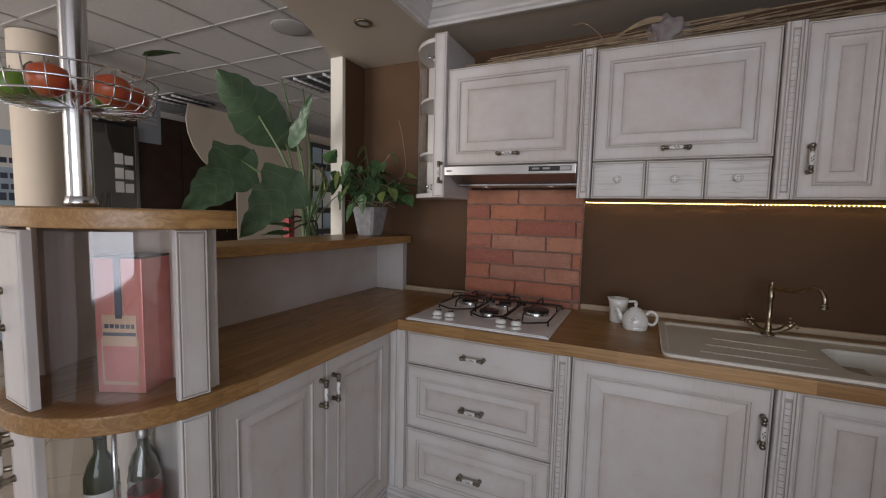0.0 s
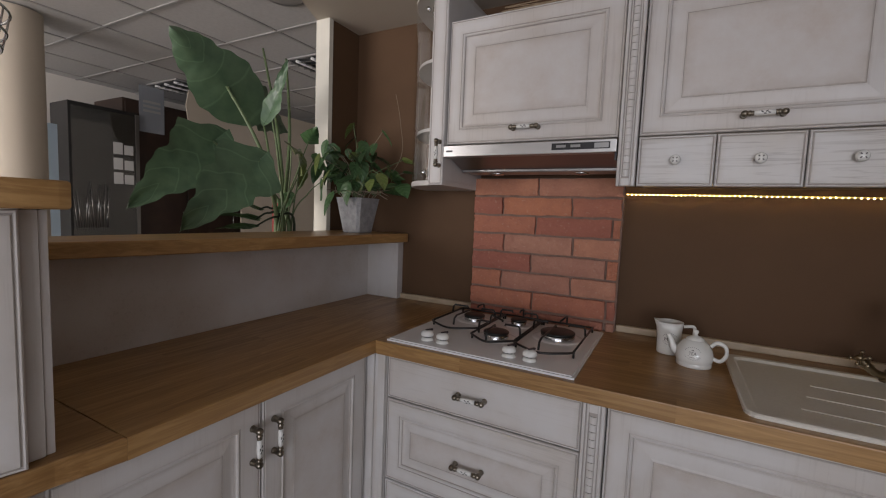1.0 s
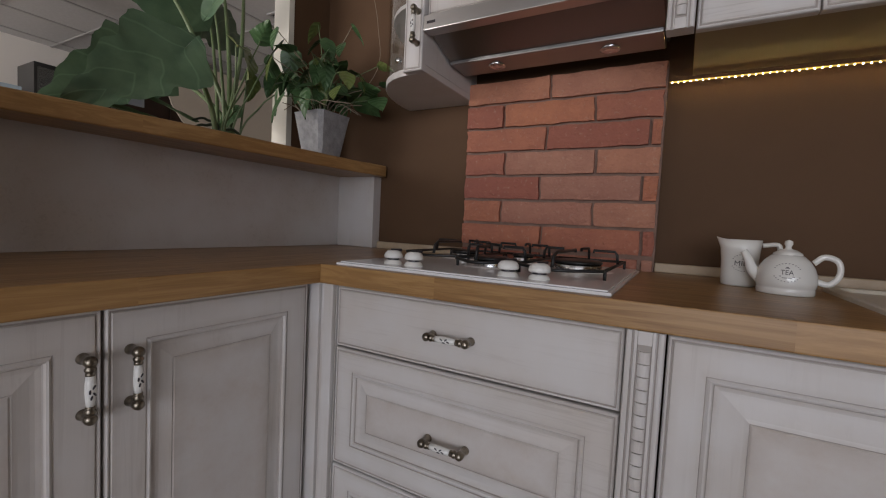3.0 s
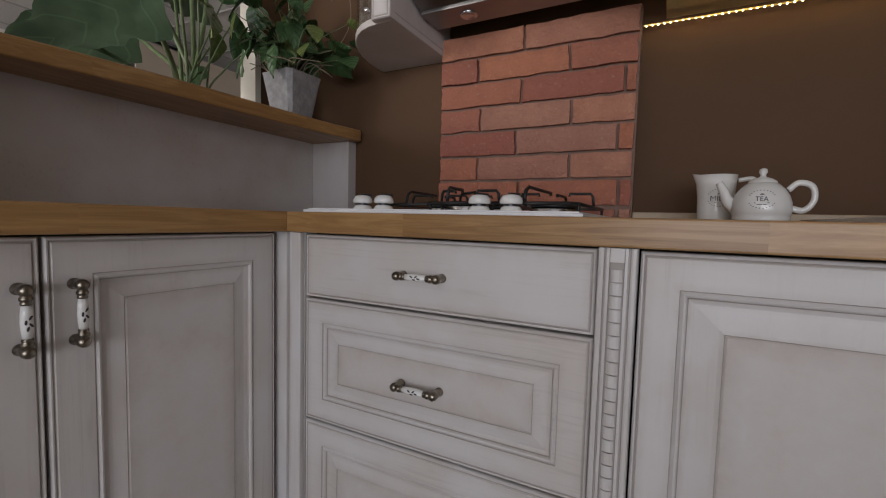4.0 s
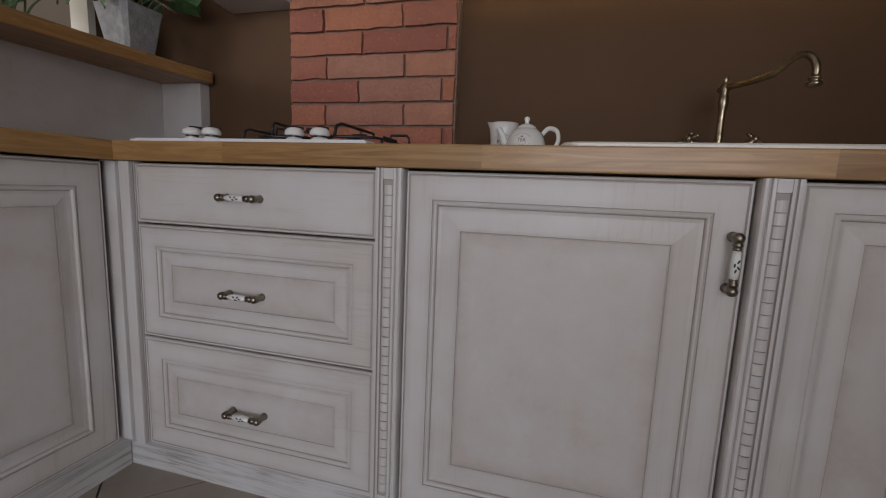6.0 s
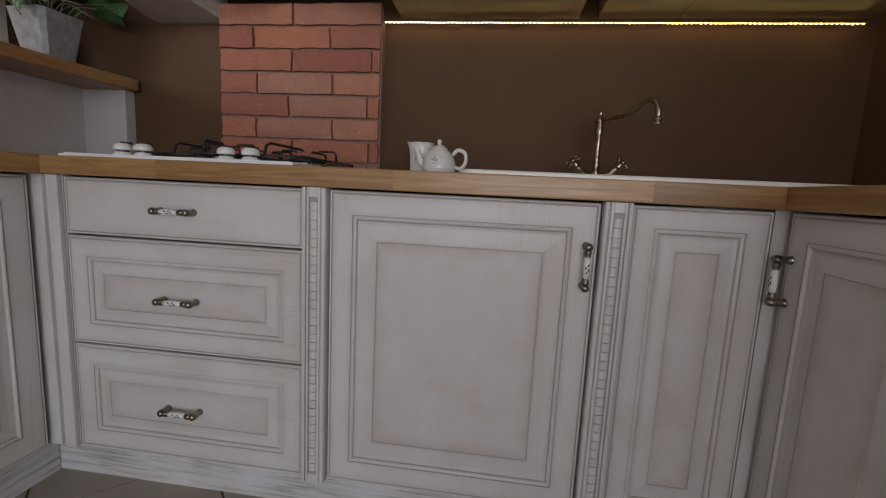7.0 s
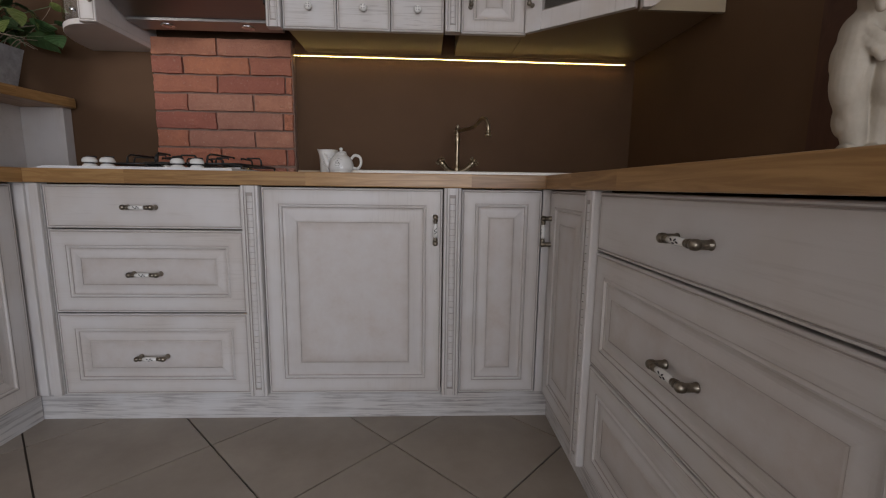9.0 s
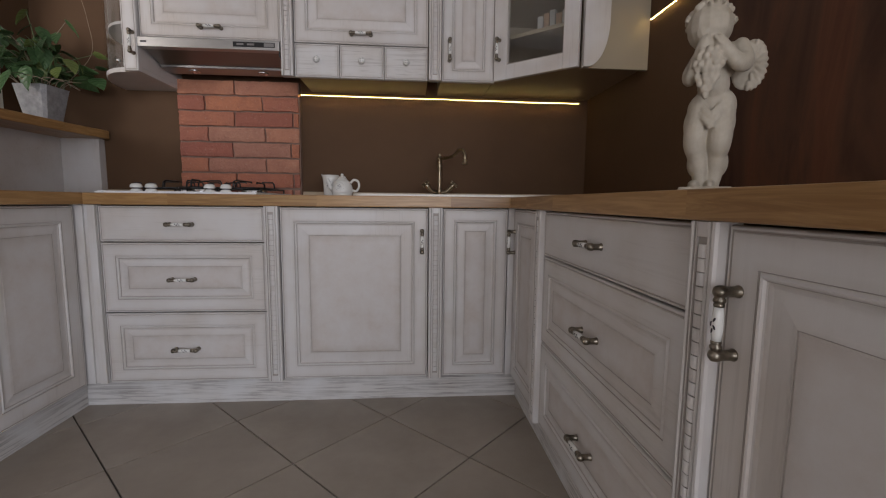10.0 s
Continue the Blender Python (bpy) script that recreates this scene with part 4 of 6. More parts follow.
tap = thing("mixer_tap", pose(0.483, 1.998, TOP + 0.010), "antique brass bridge mixer tap with a swan spout", "tap")
bm = lathe([(0, 0), (0.024, 0), (0.024, 0.004), (0.016, 0.010), (0.012, 0.022), (0.014, 0.028), (0.010, 0.036), (0.0085, 0.060), (0.0105, 0.066), (0.0085, 0.074), (0.0080, 0.13), (0.0105, 0.140), (0.0125, 0.152), (0.0105, 0.166), (0.008, 0.174), (0.0115, 0.180), (0.0115, 0.193), (0.007, 0.198), (0.0045, 0.203), (0.0075, 0.208), (0.0045, 0.213), (0, 0.215)], 16)
part("column", bm, mat_brass, tap)
d = Vector((0.50, -0.86, 0)).normalized()
ctrl = [d * a + Vector((0, 0, b)) for a, b in ((-0.016, 0.184), (0.008, 0.187), (0.06, 0.188), (0.115, 0.192), (0.142, 0.204), (0.170, 0.218), (0.196, 0.211), (0.211, 0.188), (0.212, 0.168))]
bm = tube(curve_points(ctrl, 7), 0.0075, 10)
lathe([(0.0075, 0), (0.0125, -0.003), (0.0125, -0.006), (0.0095, -0.008), (0.0095, -0.012), (0.0140, -0.014), (0.0140, -0.018), (0.010, -0.022), (0, -0.022)], 14, bm, 0, Matrix.Translation(ctrl[-1]))
part("spout", bm, mat_brass, tap)
for s in (-1, 1):
    bm = tube(curve_points([(s * 0.008, 0, 0.014), (s * 0.035, -0.006, 0.022), (s * 0.060, -0.012, 0.044)], 5), 0.0095, 10, taper=0.012)
    arm = part("valve", bm, mat_brass, tap)
    bm = lathe([(0, 0), (0.012, 0), (0.0125, 0.008), (0.008, 0.014), (0.008, 0.020), (0.010, 0.024), (0.006, 0.030), (0, 0.031)], 14)
    for a in range(4):
        t = radians(45 + 90 * a)
        c, sn = math.cos(t), math.sin(t)
        tube([(0, 0, 0.022), (0.020 * c, 0.020 * sn, 0.022)], 0.0032, 8, bm)
        ball = bmesh.new()
        bmesh.ops.create_uvsphere(ball, u_segments=8, v_segments=6, radius=0.0055)
        bmesh.ops.translate(ball, vec=(0.022 * c, 0.022 * sn, 0.022), verts=ball.verts)
        join(bm, ball)
    h = part("cross_handle", bm, mat_brass, arm, smooth=True)
    h.matrix_local = pose(s * 0.060, -0.012, 0.044, 20, s * 40, 0)

# ---- china on the worktop ----


def on_cylinder(bm, radius_at, turn, z0):
    """Wrap flat letters round a turned body."""
    for v in bm.verts:
        a = radians(turn) + v.co.x / radius_at(z0 + v.co.y)
        z = z0 + v.co.y
        r = radius_at(z) + 0.0006
        v.co = Vector((r * math.cos(a), r * math.sin(a), z))
    return bm


def ray_profile(profile):
    def radius(z):
        for (r0, a), (r1, b) in zip(profile, profile[1:]):
            if a <= z <= b and b > a:
                return r0 + (r1 - r0) * (z - a) / (b - a)
        return profile[0][0]
    return radius


def oval_print(radius_at, turn, z0, w, h):
    """A ring of small dashes and a small roof above the word."""
    own = bmesh.new()
    for k in range(26):
        t = 2 * math.pi * k / 26
        if abs(math.sin(t)) < 0.25:
            continue
        x, y = w * math.cos(t), h * math.sin(t)
        box(x - 0.0013, y - 0.0006, 0, x + 0.0013, y + 0.0006, 0.0001, bm=own)
    for y, hw in ((-0.0075, 0.014), (-0.0105, 0.009), (0.009, 0.004), (0.0105, 0.0025)):
        box(-hw, y - 0.0006, 0, hw, y + 0.0006, 0.0001, bm=own)
    return on_cylinder(own, radius_at, turn, z0)


jug = thing("milk_jug", pose(-0.062, 1.957, TOP + 0.0005) @ Matrix.Scale(0.93, 4), "white china milk jug with dark lettering", "jug")
prof_out = [(0.0, 0.0), (0.034, 0.0), (0.037, 0.004), (0.0375, 0.030), (0.0385, 0.060), (0.0405, 0.090), (0.043, 0.112)]
own = lathe(prof_out + [(0.0410, 0.112), (0.0385, 0.088), (0.0355, 0.03), (0.0, 0.008)], 28)
for v in own.verts:
    if v.co.z > 0.085 and v.co.x < -0.02:
        k = (v.co.z - 0.085) / 0.027 * max(0, -v.co.x - 0.02) / 0.024 * (1 - min(1, abs(v.co.y) / 0.028))
        v.co.x -= 0.009 * k
        v.co.z += 0.006 * k
part("body", own, mat_china, jug)
part("handle", tube(curve_points([(0.043, 0, 0.100), (0.072, 0, 0.103), (0.076, 0, 0.085), (0.070, 0, 0.050), (0.040, 0, 0.022)], 6), 0.0055, 10), mat_china, jug)
rad = ray_profile(prof_out[1:])
part("lettering", on_cylinder(letters("MILK", 0.017), rad, -84, 0.055), mat_motif, jug)
part("lettering", oval_print(rad, -84, 0.057, 0.024, 0.020), mat_motif, jug)

pot = thing("teapot", pose(0.008, 1.868, TOP + 0.0005, 0, 0, -6) @ Matrix.Diagonal((0.85, 0.85, 0.97, 1)), "white china teapot with the word tea", "teapot")
prof_out = [(0.0, 0.0), (0.0545, 0.0), (0.0560, 0.002), (0.0560, 0.012), (0.0550, 0.0135), (0.0575, 0.016), (0.0590, 0.026), (0.0580, 0.040), (0.0530, 0.055), (0.0440, 0.068), (0.0330, 0.078), (0.022, 0.083)]
part("body", lathe(prof_out + [(0.0, 0.083)], 32), mat_china, pot)
part("lid", lathe([(0.029, 0.0805), (0.028, 0.084), (0.018, 0.090), (0.007, 0.093), (0.0055, 0.097), (0.0085, 0.103), (0.0075, 0.109), (0, 0.112)], 24), mat_china, pot)
part("spout", tube(curve_points([(-0.048, 0, 0.030), (-0.066, 0, 0.045), (-0.074, 0, 0.064), (-0.086, 0, 0.084)], 6), 0.015, 12, taper=0.0075), mat_china, pot)
part("handle", tube(curve_points([(0.054, 0, 0.030), (0.078, 0, 0.026), (0.094, 0, 0.046), (0.090, 0, 0.072), (0.066, 0, 0.080), (0.048, 0, 0.066)], 6), 0.0062, 10), mat_china, pot)
rad = ray_profile(prof_out[1:])
part("lettering", on_cylinder(letters("TEA", 0.0135), rad, -92, 0.046), mat_motif, pot)
part("lettering", oval_print(rad, -92, 0.046, 0.026, 0.018), mat_motif, pot)

# ---- light strips ----


def led_strip(name, a, b, label, count):
    a, b = Vector(a), Vector(b)
    root = thing(name, Matrix.Translation(a), label, "light strip")
    d = b - a
    own = tube([Vector((0, 0, 0.002)), d + Vector((0, 0, 0.002))], 0.0018, 6)
    part("tape", own, mat_led_tape, root)
    own = bmesh.new()
    for i in range(count):
        p = d * ((i + 0.5) / count)
        q = bmesh.new()
        bmesh.ops.create_icosphere(q, subdivisions=1, radius=0.0018)
        bmesh.ops.translate(q, vec=p + Vector((0, 0, -0.0006 * math.sin(i * 0.7))), verts=q.verts)
        join(own, q)
    tagged(part("diodes", own, mat_led, root, "row of warm glowing diodes"), kind="stuff")
    return root


led_strip("led_strip", (-0.240, 2.115, UZ0 - 0.008), (1.250, 2.115, UZ0 - 0.013), "warm yellow diode strip under the wall units", 104)
led_strip("led_strip", (WALL_X - 0.008, 1.535, 1.602), (WALL_X - 0.008, -0.1, 1.602), "warm yellow diode strip on the dark side wall", 112)

# ---- plaster cherub: one plain figure ----


def blob(own, c, r, m=None, seg=14):
    q = bmesh.new()
    bmesh.ops.create_uvsphere(q, u_segments=seg, v_segments=seg - 4, radius=1.0)
    t = Matrix.Translation(c) @ (m or Matrix()) @ Matrix.Diagonal((*r, 1))
    bmesh.ops.transform(q, matrix=t, verts=q.verts)
    join(own, q)


def limb(own, points, r0, r1):
    pts = curve_points(points, 6)
    for i, p in enumerate(pts):
        r = r0 + (r1 - r0) * i / (len(pts) - 1)
        blob(own, p, (r, r, r), seg=20)


own = bmesh.new()
box(-0.098, -0.075, 0, 0.098, 0.070, 0.014, 0.004, own)
box(-0.084, -0.062, 0.013, 0.084, 0.058, 0.023, 0.004, own)
limb(own, [(-0.016, -0.006, 0.034), (-0.022, 0.004, 0.075), (-0.034, -0.002, 0.120), (-0.042, -0.010, 0.155), (-0.030, 0.0, 0.235)], 0.023, 0.044)
limb(own, [(0.022, 0.008, 0.034), (0.028, 0.016, 0.075), (0.030, 0.010, 0.120), (0.034, -0.006, 0.155), (0.034, 0.004, 0.240)], 0.024, 0.047)
blob(own, (0.002, 0.012, 0.110), (0.020, 0.018, 0.085))
for x, y, z, r in ((-0.036, 0.008, 0.090, 0.028), (0.040, 0.024, 0.092, 0.030), (-0.046, 0.0, 0.195, 0.038), (0.040, 0.002, 0.200, 0.042)):
    blob(own, (x, y, z), (r, r, r * 1.35))
blob(own, (-0.036, -0.034, 0.030), (0.018, 0.038, 0.012))
blob(own, (0.014, -0.016, 0.030), (0.018, 0.036, 0.012))
blob(own, (0.004, 0.010, 0.255), (0.062, 0.054, 0.046))
blob(own, (0.004, -0.008, 0.296), (0.052, 0.050, 0.048))
blob(own, (0.012, 0.004, 0.350), (0.062, 0.044, 0.046))
blob(own, (0.055, 0.006, 0.382), (0.042, 0.034, 0.026))
limb(own, [(-0.044, 0.0, 0.378), (-0.074, -0.018, 0.330), (-0.064, -0.048, 0.322), (-0.038, -0.064, 0.384), (-0.030, -0.066, 0.402)], 0.025, 0.018)
limb(own, [(0.078, 0.0, 0.384), (0.094, -0.018, 0.350), (0.066, -0.052, 0.346), (0.014, -0.068, 0.396)], 0.030, 0.019)
for k in range(4):
    blob(own, (-0.040 + 0.006 * k, -0.078, 0.388 + 0.008 * k), (0.007, 0.008, 0.006), seg=8)
    blob(own, (0.018 - 0.006 * k, -0.082, 0.386 + 0.007 * k), (0.007, 0.008, 0.006), seg=8)
blob(own, (-0.020, -0.012, 0.450), (0.074, 0.072, 0.060))
blob(own, (-0.030, -0.054, 0.428), (0.034, 0.026, 0.026))
blob(own, (-0.012, -0.052, 0.396), (0.030, 0.026, 0.030))
rnd = random.Random(5)
for i in range(150):
    a, b = rnd.uniform(0, 2 * math.pi), rnd.uniform(-0.1, 1.5)
    p = Vector((math.cos(a) * math.cos(b), math.sin(a) * math.cos(b), math.sin(b)))
    if p.y < -0.30 and p.z < 0.62 or p.z < 0.05 and p.y < 0.2:
        continue
    r = rnd.uniform(0.007, 0.013)
    blob(own, Vector((-0.020, -0.008, 0.454)) + Vector((p.x * 0.077, p.y * 0.076, p.z * 0.062)), (r, r, r * 0.75), seg=8)
for row, n in enumerate((3, 4, 5, 4, 4, 3, 2, 1)):
    for i in range(n):
        x = -0.016 + (i - (n - 1) / 2) * 0.0200 + rnd.uniform(-0.003, 0.003)
        blob(own, (x, -0.074 - 0.012 * math.sin(math.pi * (i + 0.5) / n), 0.376 - row * 0.0165 + rnd.uniform(-0.003, 0.003)), (0.0116, 0.0116, 0.0116), seg=10)
blob(own, (0.108, 0.050, 0.352), (0.052, 0.013, 0.068), Matrix.Rotation(0.35, 4, "Y"))
blob(own, (0.090, 0.040, 0.384), (0.045, 0.020, 0.030), Matrix.Rotation(0.35, 4, "Y"))
for i in range(12):
    a = radians(-95 + 15 * i)
    blob(own, (0.112 + 0.038 * math.cos(a), 0.044, 0.350 + 0.054 * math.sin(a)), (0.016, 0.010, 0.0085), Matrix.Rotation(-a, 4, "Y"), seg=10)
    if i % 2:
        blob(own, (0.112 + 0.026 * math.cos(a), 0.040, 0.352 + 0.036 * math.sin(a)), (0.015, 0.009, 0.0065), Matrix.Rotation(-a, 4, "Y"), seg=10)
for i in range(15):
    k = (i - 7) / 7
    blob(own, (0.002 + 0.050 * k, -0.050 + 0.030 * k * k, 0.186 + 0.058 * abs(k) + rnd.uniform(-0.005, 0.005)), (0.011, 0.009, 0.013), Matrix.Rotation(rnd.uniform(-0.8, 0.8), 4, "Y"), seg=8)
    if abs(k) < 0.7:
        blob(own, (0.002 + 0.044 * k, -0.050 + 0.030 * k * k, 0.210 + 0.042 * abs(k)), (0.012, 0.007, 0.012), seg=8)
cherub = mesh_object("plaster_figure", own, mat_plaster)
tagged(cherub, "off-white plaster cherub figure holding grapes on the worktop", "statue")
cherub.matrix_world = pose(1.066, 0.800, TOP + 0.0005, 0, 0, -36) @ Matrix.Diagonal((0.67, 0.72, 0.89, 1))
mod = cherub.modifiers.new("merge", "REMESH")
mod.mode, mod.voxel_size, mod.use_smooth_shade = "VOXEL", 0.0028, True
mod = cherub.modifiers.new("soften", "SMOOTH")
mod.factor, mod.iterations = 0.45, 1

# ---- grey pot with a trailing plant on the bar shelf ----
PX, PY, PZ = -1.355, 1.935, 1.2005


def leaf_mesh(length, width, lobed=False, n=9, cup=0.12, droop=0.2, wave=0.0, seed=0, lobe=0.55):
    """A heart-shaped leaf along +x from its stalk at the origin."""
    r = random.Random(seed)
    own = bmesh.new()
    uv = own.loops.layers.uv.new("UVMap")
    rows = []
    for i in range(n + 1):
        t = i / n
        half = width * (math.sin(math.pi * min(1.0, t ** 0.62)) ** 0.75) * (1.0 - 0.35 * t) if 0 < t < 1 else 0.0
        if lobed and 0 < t < 1:
            half = width * 1.12 * ((t / 0.2) ** 0.6 if t < 0.2 else ((1 - t) / 0.8) ** 0.8)
            half *= 1.0 + wave * (math.sin(t * 19 + seed) + 0.6 * math.sin(t * 41 + 2 * seed))
        back = -lobe * length * (1 - t) ** 3 if lobed else -0.14 * length * (1 - t) ** 3
        row = []
        for k in (-1.0, -0.66, -0.33, 0.0, 0.33, 0.66, 1.0):
            x = length * t + back * abs(k) ** 1.3
            y = half * k
            z = cup * width * abs(k) - droop * length * t * t + (0.02 * length * math.sin(9 * t + 5 * k + seed) * abs(k) if lobed else 0)
            row.append(own.verts.new((x, y, z)))
        rows.append(row)
    for i in range(n):
        for k in range(6):
            f = own.faces.new([rows[i][k], rows[i + 1][k], rows[i + 1][k + 1], rows[i][k + 1]])
            f.smooth = True
            for lp, (a, b) in zip(f.loops, ((i, k), (i + 1, k), (i + 1, k + 1), (i, k + 1))):
                lp[uv].uv = (a / n, b / 6)
    bmesh.ops.remove_doubles(own, verts=own.verts, dist=0.0002)
    return own


plant = thing("potted_plant", pose(PX, PY, PZ, 0, 0, -3), "green trailing plant in a grey square tapered pot", "plant")
own = bmesh.new()
levels = [(0.046, 0.0), (0.050, 0.004), (0.074, 0.150), (0.076, 0.158), (0.069, 0.158), (0.064, 0.140)]
rings = []
for r, z in levels:
    c = r * 0.80
    rings.append([own.verts.new((x, y, z)) for x, y in ((r, -c), (r, c), (c, r), (-c, r), (-r, c), (-r, -c), (-c, -r), (c, -r))])
own.faces.new(rings[0][::-1])
for a, b in zip(rings, rings[1:]):
    for i in range(8):
        own.faces.new([a[i], a[(i + 1) % 8], b[(i + 1) % 8], b[i]])
part("pot", own, mat_pot, plant, "grey textured octagonal pot")
part("soil", lathe([(0.064, 0.139), (0.05, 0.143), (0, 0.146)], 16), mat_soil, plant)
rnd = random.Random(11)
leaf_data = {}
for key, (length, width, mat) in {"a": (0.095, 0.037, mat_ivy), "b": (0.075, 0.030, mat_ivy), "c": (0.078, 0.030, mat_lime)}.items():
    tmp = part("leaf", leaf_mesh(length, width, seed=ord(key)), mat, plant)
    leaf_data[key] = tmp.data
    bpy.data.objects.remove(tmp)
for i in range(27):
    a = 2 * math.pi * i / 27 + rnd.uniform(-0.2, 0.2)
    reach = rnd.uniform(0.04, 0.21)
    height = rnd.uniform(0.06, 0.34) * (1.25 - reach * 2.6)
    tip = Vector((math.cos(a) * reach, math.sin(a) * reach, 0.16 + height))
    tip.y = min(tip.y, 0.14)
    pts = curve_points([(rnd.uniform(-0.02, 0.02), rnd.uniform(-0.02, 0.02), 0.142), (tip.x * 0.35, tip.y * 0.35, 0.16 + height * 0.6), tip], 6)
    part("stem", tube(pts, 0.0024, 5, taper=0.0014), mat_stem if i % 3 else mat_twig, plant)
    for k in range(3 if i % 2 else 2):
        p = pts[-1 - 3 * k] if k else pts[-1]
        ob = new("leaf", leaf_data["c" if rnd.random() < 0.10 else rnd.choice("ab")])
        ob.parent = plant
        turn = math.degrees(a) + rnd.uniform(-75, 75)
        ob.matrix_local = Matrix.Translation(p) @ pose(0, 0, 0, 0, 0, turn) @ pose(0, 0, 0, rnd.uniform(-35, 35), rnd.uniform(-5, 75), 0) @ Matrix.Scale(rnd.uniform(0.65, 1.15), 4)
for (x, y, z), key, turn, tilt in (((0.205, -0.09, 0.250), "c", -30, 45), ((0.055, -0.21, 0.165), "a", -110, 60), ((0.03, -0.10, 0.215), "a", -95, 80), ((-0.02, -0.16, 0.26), "c", -120, 55)):
    part("stem", tube(curve_points([(0.01, -0.01, 0.142), (x * 0.5, y * 0.5, z + 0.02), (x, y, z)], 6), 0.002, 5), mat_stem, plant)
    ob = new("leaf", leaf_data[key])
    ob.parent = plant
    ob.matrix_local = pose(x, y, z, 0, 0, turn) @ pose(0, 0, 0, 0, tilt, 0)
for i in range(11):
    a = -2.7 + 0.32 * i
    pts = curve_points([(0.06 * math.cos(a), 0.06 * math.sin(a), 0.145), (0.10 * math.cos(a), 0.10 * math.sin(a), 0.185), (0.15 * math.cos(a + 0.4), 0.13 * math.sin(a + 0.4), 0.172 + rnd.uniform(-0.02, 0.03))], 5)
    part("root_tendril", tube(pts, 0.0016, 5), mat_twig, plant, "pale aerial root")
part("root_tendril", tube(curve_points([(0.03, 0.05, 0.15), (0.12, 0.15, 0.35), (0.10, 0.17, 0.52), (0.06, 0.18, 0.66)], 6), 0.0012, 5), mat_twig, plant, "pale aerial root")

# ---- large-leaved plant behind the bar ----
big = thing("large_leaved_plant", pose(-1.735, 1.72, 0), "tall plant with very large green leaves in a dark floor pot", "plant")
bm = lathe([(0, 0), (0.12, 0), (0.14, 0.30), (0.155, 0.78), (0.165, 0.80), (0.152, 0.80), (0.14, 0.74), (0, 0.74)], 28)
part("pot", bm, mat_dark_furn, big, "tall dark planter")
root_at = Vector((-1.735, 1.72, 0))
stalk_rnd = random.Random(17)


def big_leaf(joint, tip, width, roll, droop, seed, mat=mat_leaf, lobe=0.3, thick=0.0115, stem=mat_stem, wave=0.10):
    """A stalk from the planter to joint, with a leaf from there to tip (both in the room's metres)."""
    joint, tip = Vector(joint) - root_at, Vector(tip) - root_at
    j = Vector((stalk_rnd.uniform(-0.035, 0.02), stalk_rnd.uniform(-0.05, 0.06), 0))
    neck = Vector((0.138, 0.0, 1.23)) + j
    base = Vector((0.085, 0.0, 0.745)) + j * 0.8
    bend = neck.lerp(joint, 0.55) + Vector((0.01, 0.0, 0.035))
    stalk = part("stalk", tube(curve_points([base, neck, bend, joint], 8), thick, 8, taper=thick * 0.5), stem, big, "thick pale green stalk")
    d = tip - joint
    length = d.length
    d.normalize()
    side = d.cross(Vector((0, 0, 1)))
    side = side.normalized() if side.length > 0.05 else Vector((1, 0, 0))
    up = side.cross(d)
    m = Matrix(((d.x, -side.x, up.x, joint.x), (d.y, -side.y, up.y, joint.y), (d.z, -side.z, up.z, joint.z), (0, 0, 0, 1)))
    leaf = part("leaf", leaf_mesh(length, width, True, 34, 0.22, droop, wave, seed, lobe), mat, stalk, "large arrow-shaped leaf with a wavy edge")
    leaf.matrix_local = m @ Matrix.Rotation(radians(roll), 4, "X")
    rib = tube(curve_points([(0, 0, 0.003), (length * 0.5, 0, 0.003 - droop * length * 0.25), (length * 0.97, 0, 0.003 - droop * length * 0.94)], 6), 0.0035, 6, taper=0.001)
    rb = part("midrib", rib, mat_stem, stalk)
    rb.matrix_local = leaf.matrix_local.copy()


big_leaf((-1.84, 1.62, 1.82), (-1.85, 1.385, 1.985), 0.135, 62, 0.06, 1, lobe=0.8, wave=0.07)
big_leaf((-1.68, 1.72, 1.72), (-1.58, 1.75, 1.93), 0.045, 80, -0.1, 2, thick=0.007)
big_leaf((-2.15, 1.76, 1.62), (-2.08, 1.34, 1.28), 0.138, -64, 0.08, 3, lobe=0.18)
big_leaf((-1.53, 1.54, 1.48), (-1.53, 1.235, 1.215), 0.118, -58, 0.08, 4, lobe=0.12)
big_leaf((-1.92, 1.85, 1.80), (-2.02, 2.10, 1.72), 0.10, -75, 0.1, 5, thick=0.008)
for k, (joint, tip) in enumerate((((-1.62, 1.60, 1.25), (-1.60, 1.36, 1.29)), ((-1.63, 1.62, 1.29), (-1.62, 1.38, 1.37)), ((-1.60, 1.58, 1.22), (-1.58, 1.40, 1.225)))):
    big_leaf(joint, tip, 0.018, -40, 0.1, 6 + k, mat_ivy, 0.1, 0.007, mat_dark_stem)
for k, (joint, tip, w, m) in enumerate((
        ((-1.545, 1.765, 1.535), (-1.495, 1.74, 1.445), 0.042, mat_lime), ((-1.55, 1.72, 1.56), (-1.46, 1.67, 1.53), 0.040, mat_lime),
        ((-1.57, 1.80, 1.47), (-1.56, 1.78, 1.385), 0.034, mat_lime), ((-1.52, 1.82, 1.52), (-1.44, 1.84, 1.47), 0.040, mat_ivy),
        ((-1.53, 1.80, 1.60), (-1.47, 1.79, 1.66), 0.038, mat_ivy), ((-1.50, 1.84, 1.42), (-1.47, 1.83, 1.34), 0.034, mat_ivy),
        ((-1.60, 1.76, 1.35), (-1.62, 1.70, 1.27), 0.030, mat_ivy))):
    big_leaf(joint, tip, w, 25 * math.sin(2.1 * k) - 50, 0.15, 12 + k, m, 0.25, 0.0045, mat_stem, 0.03)
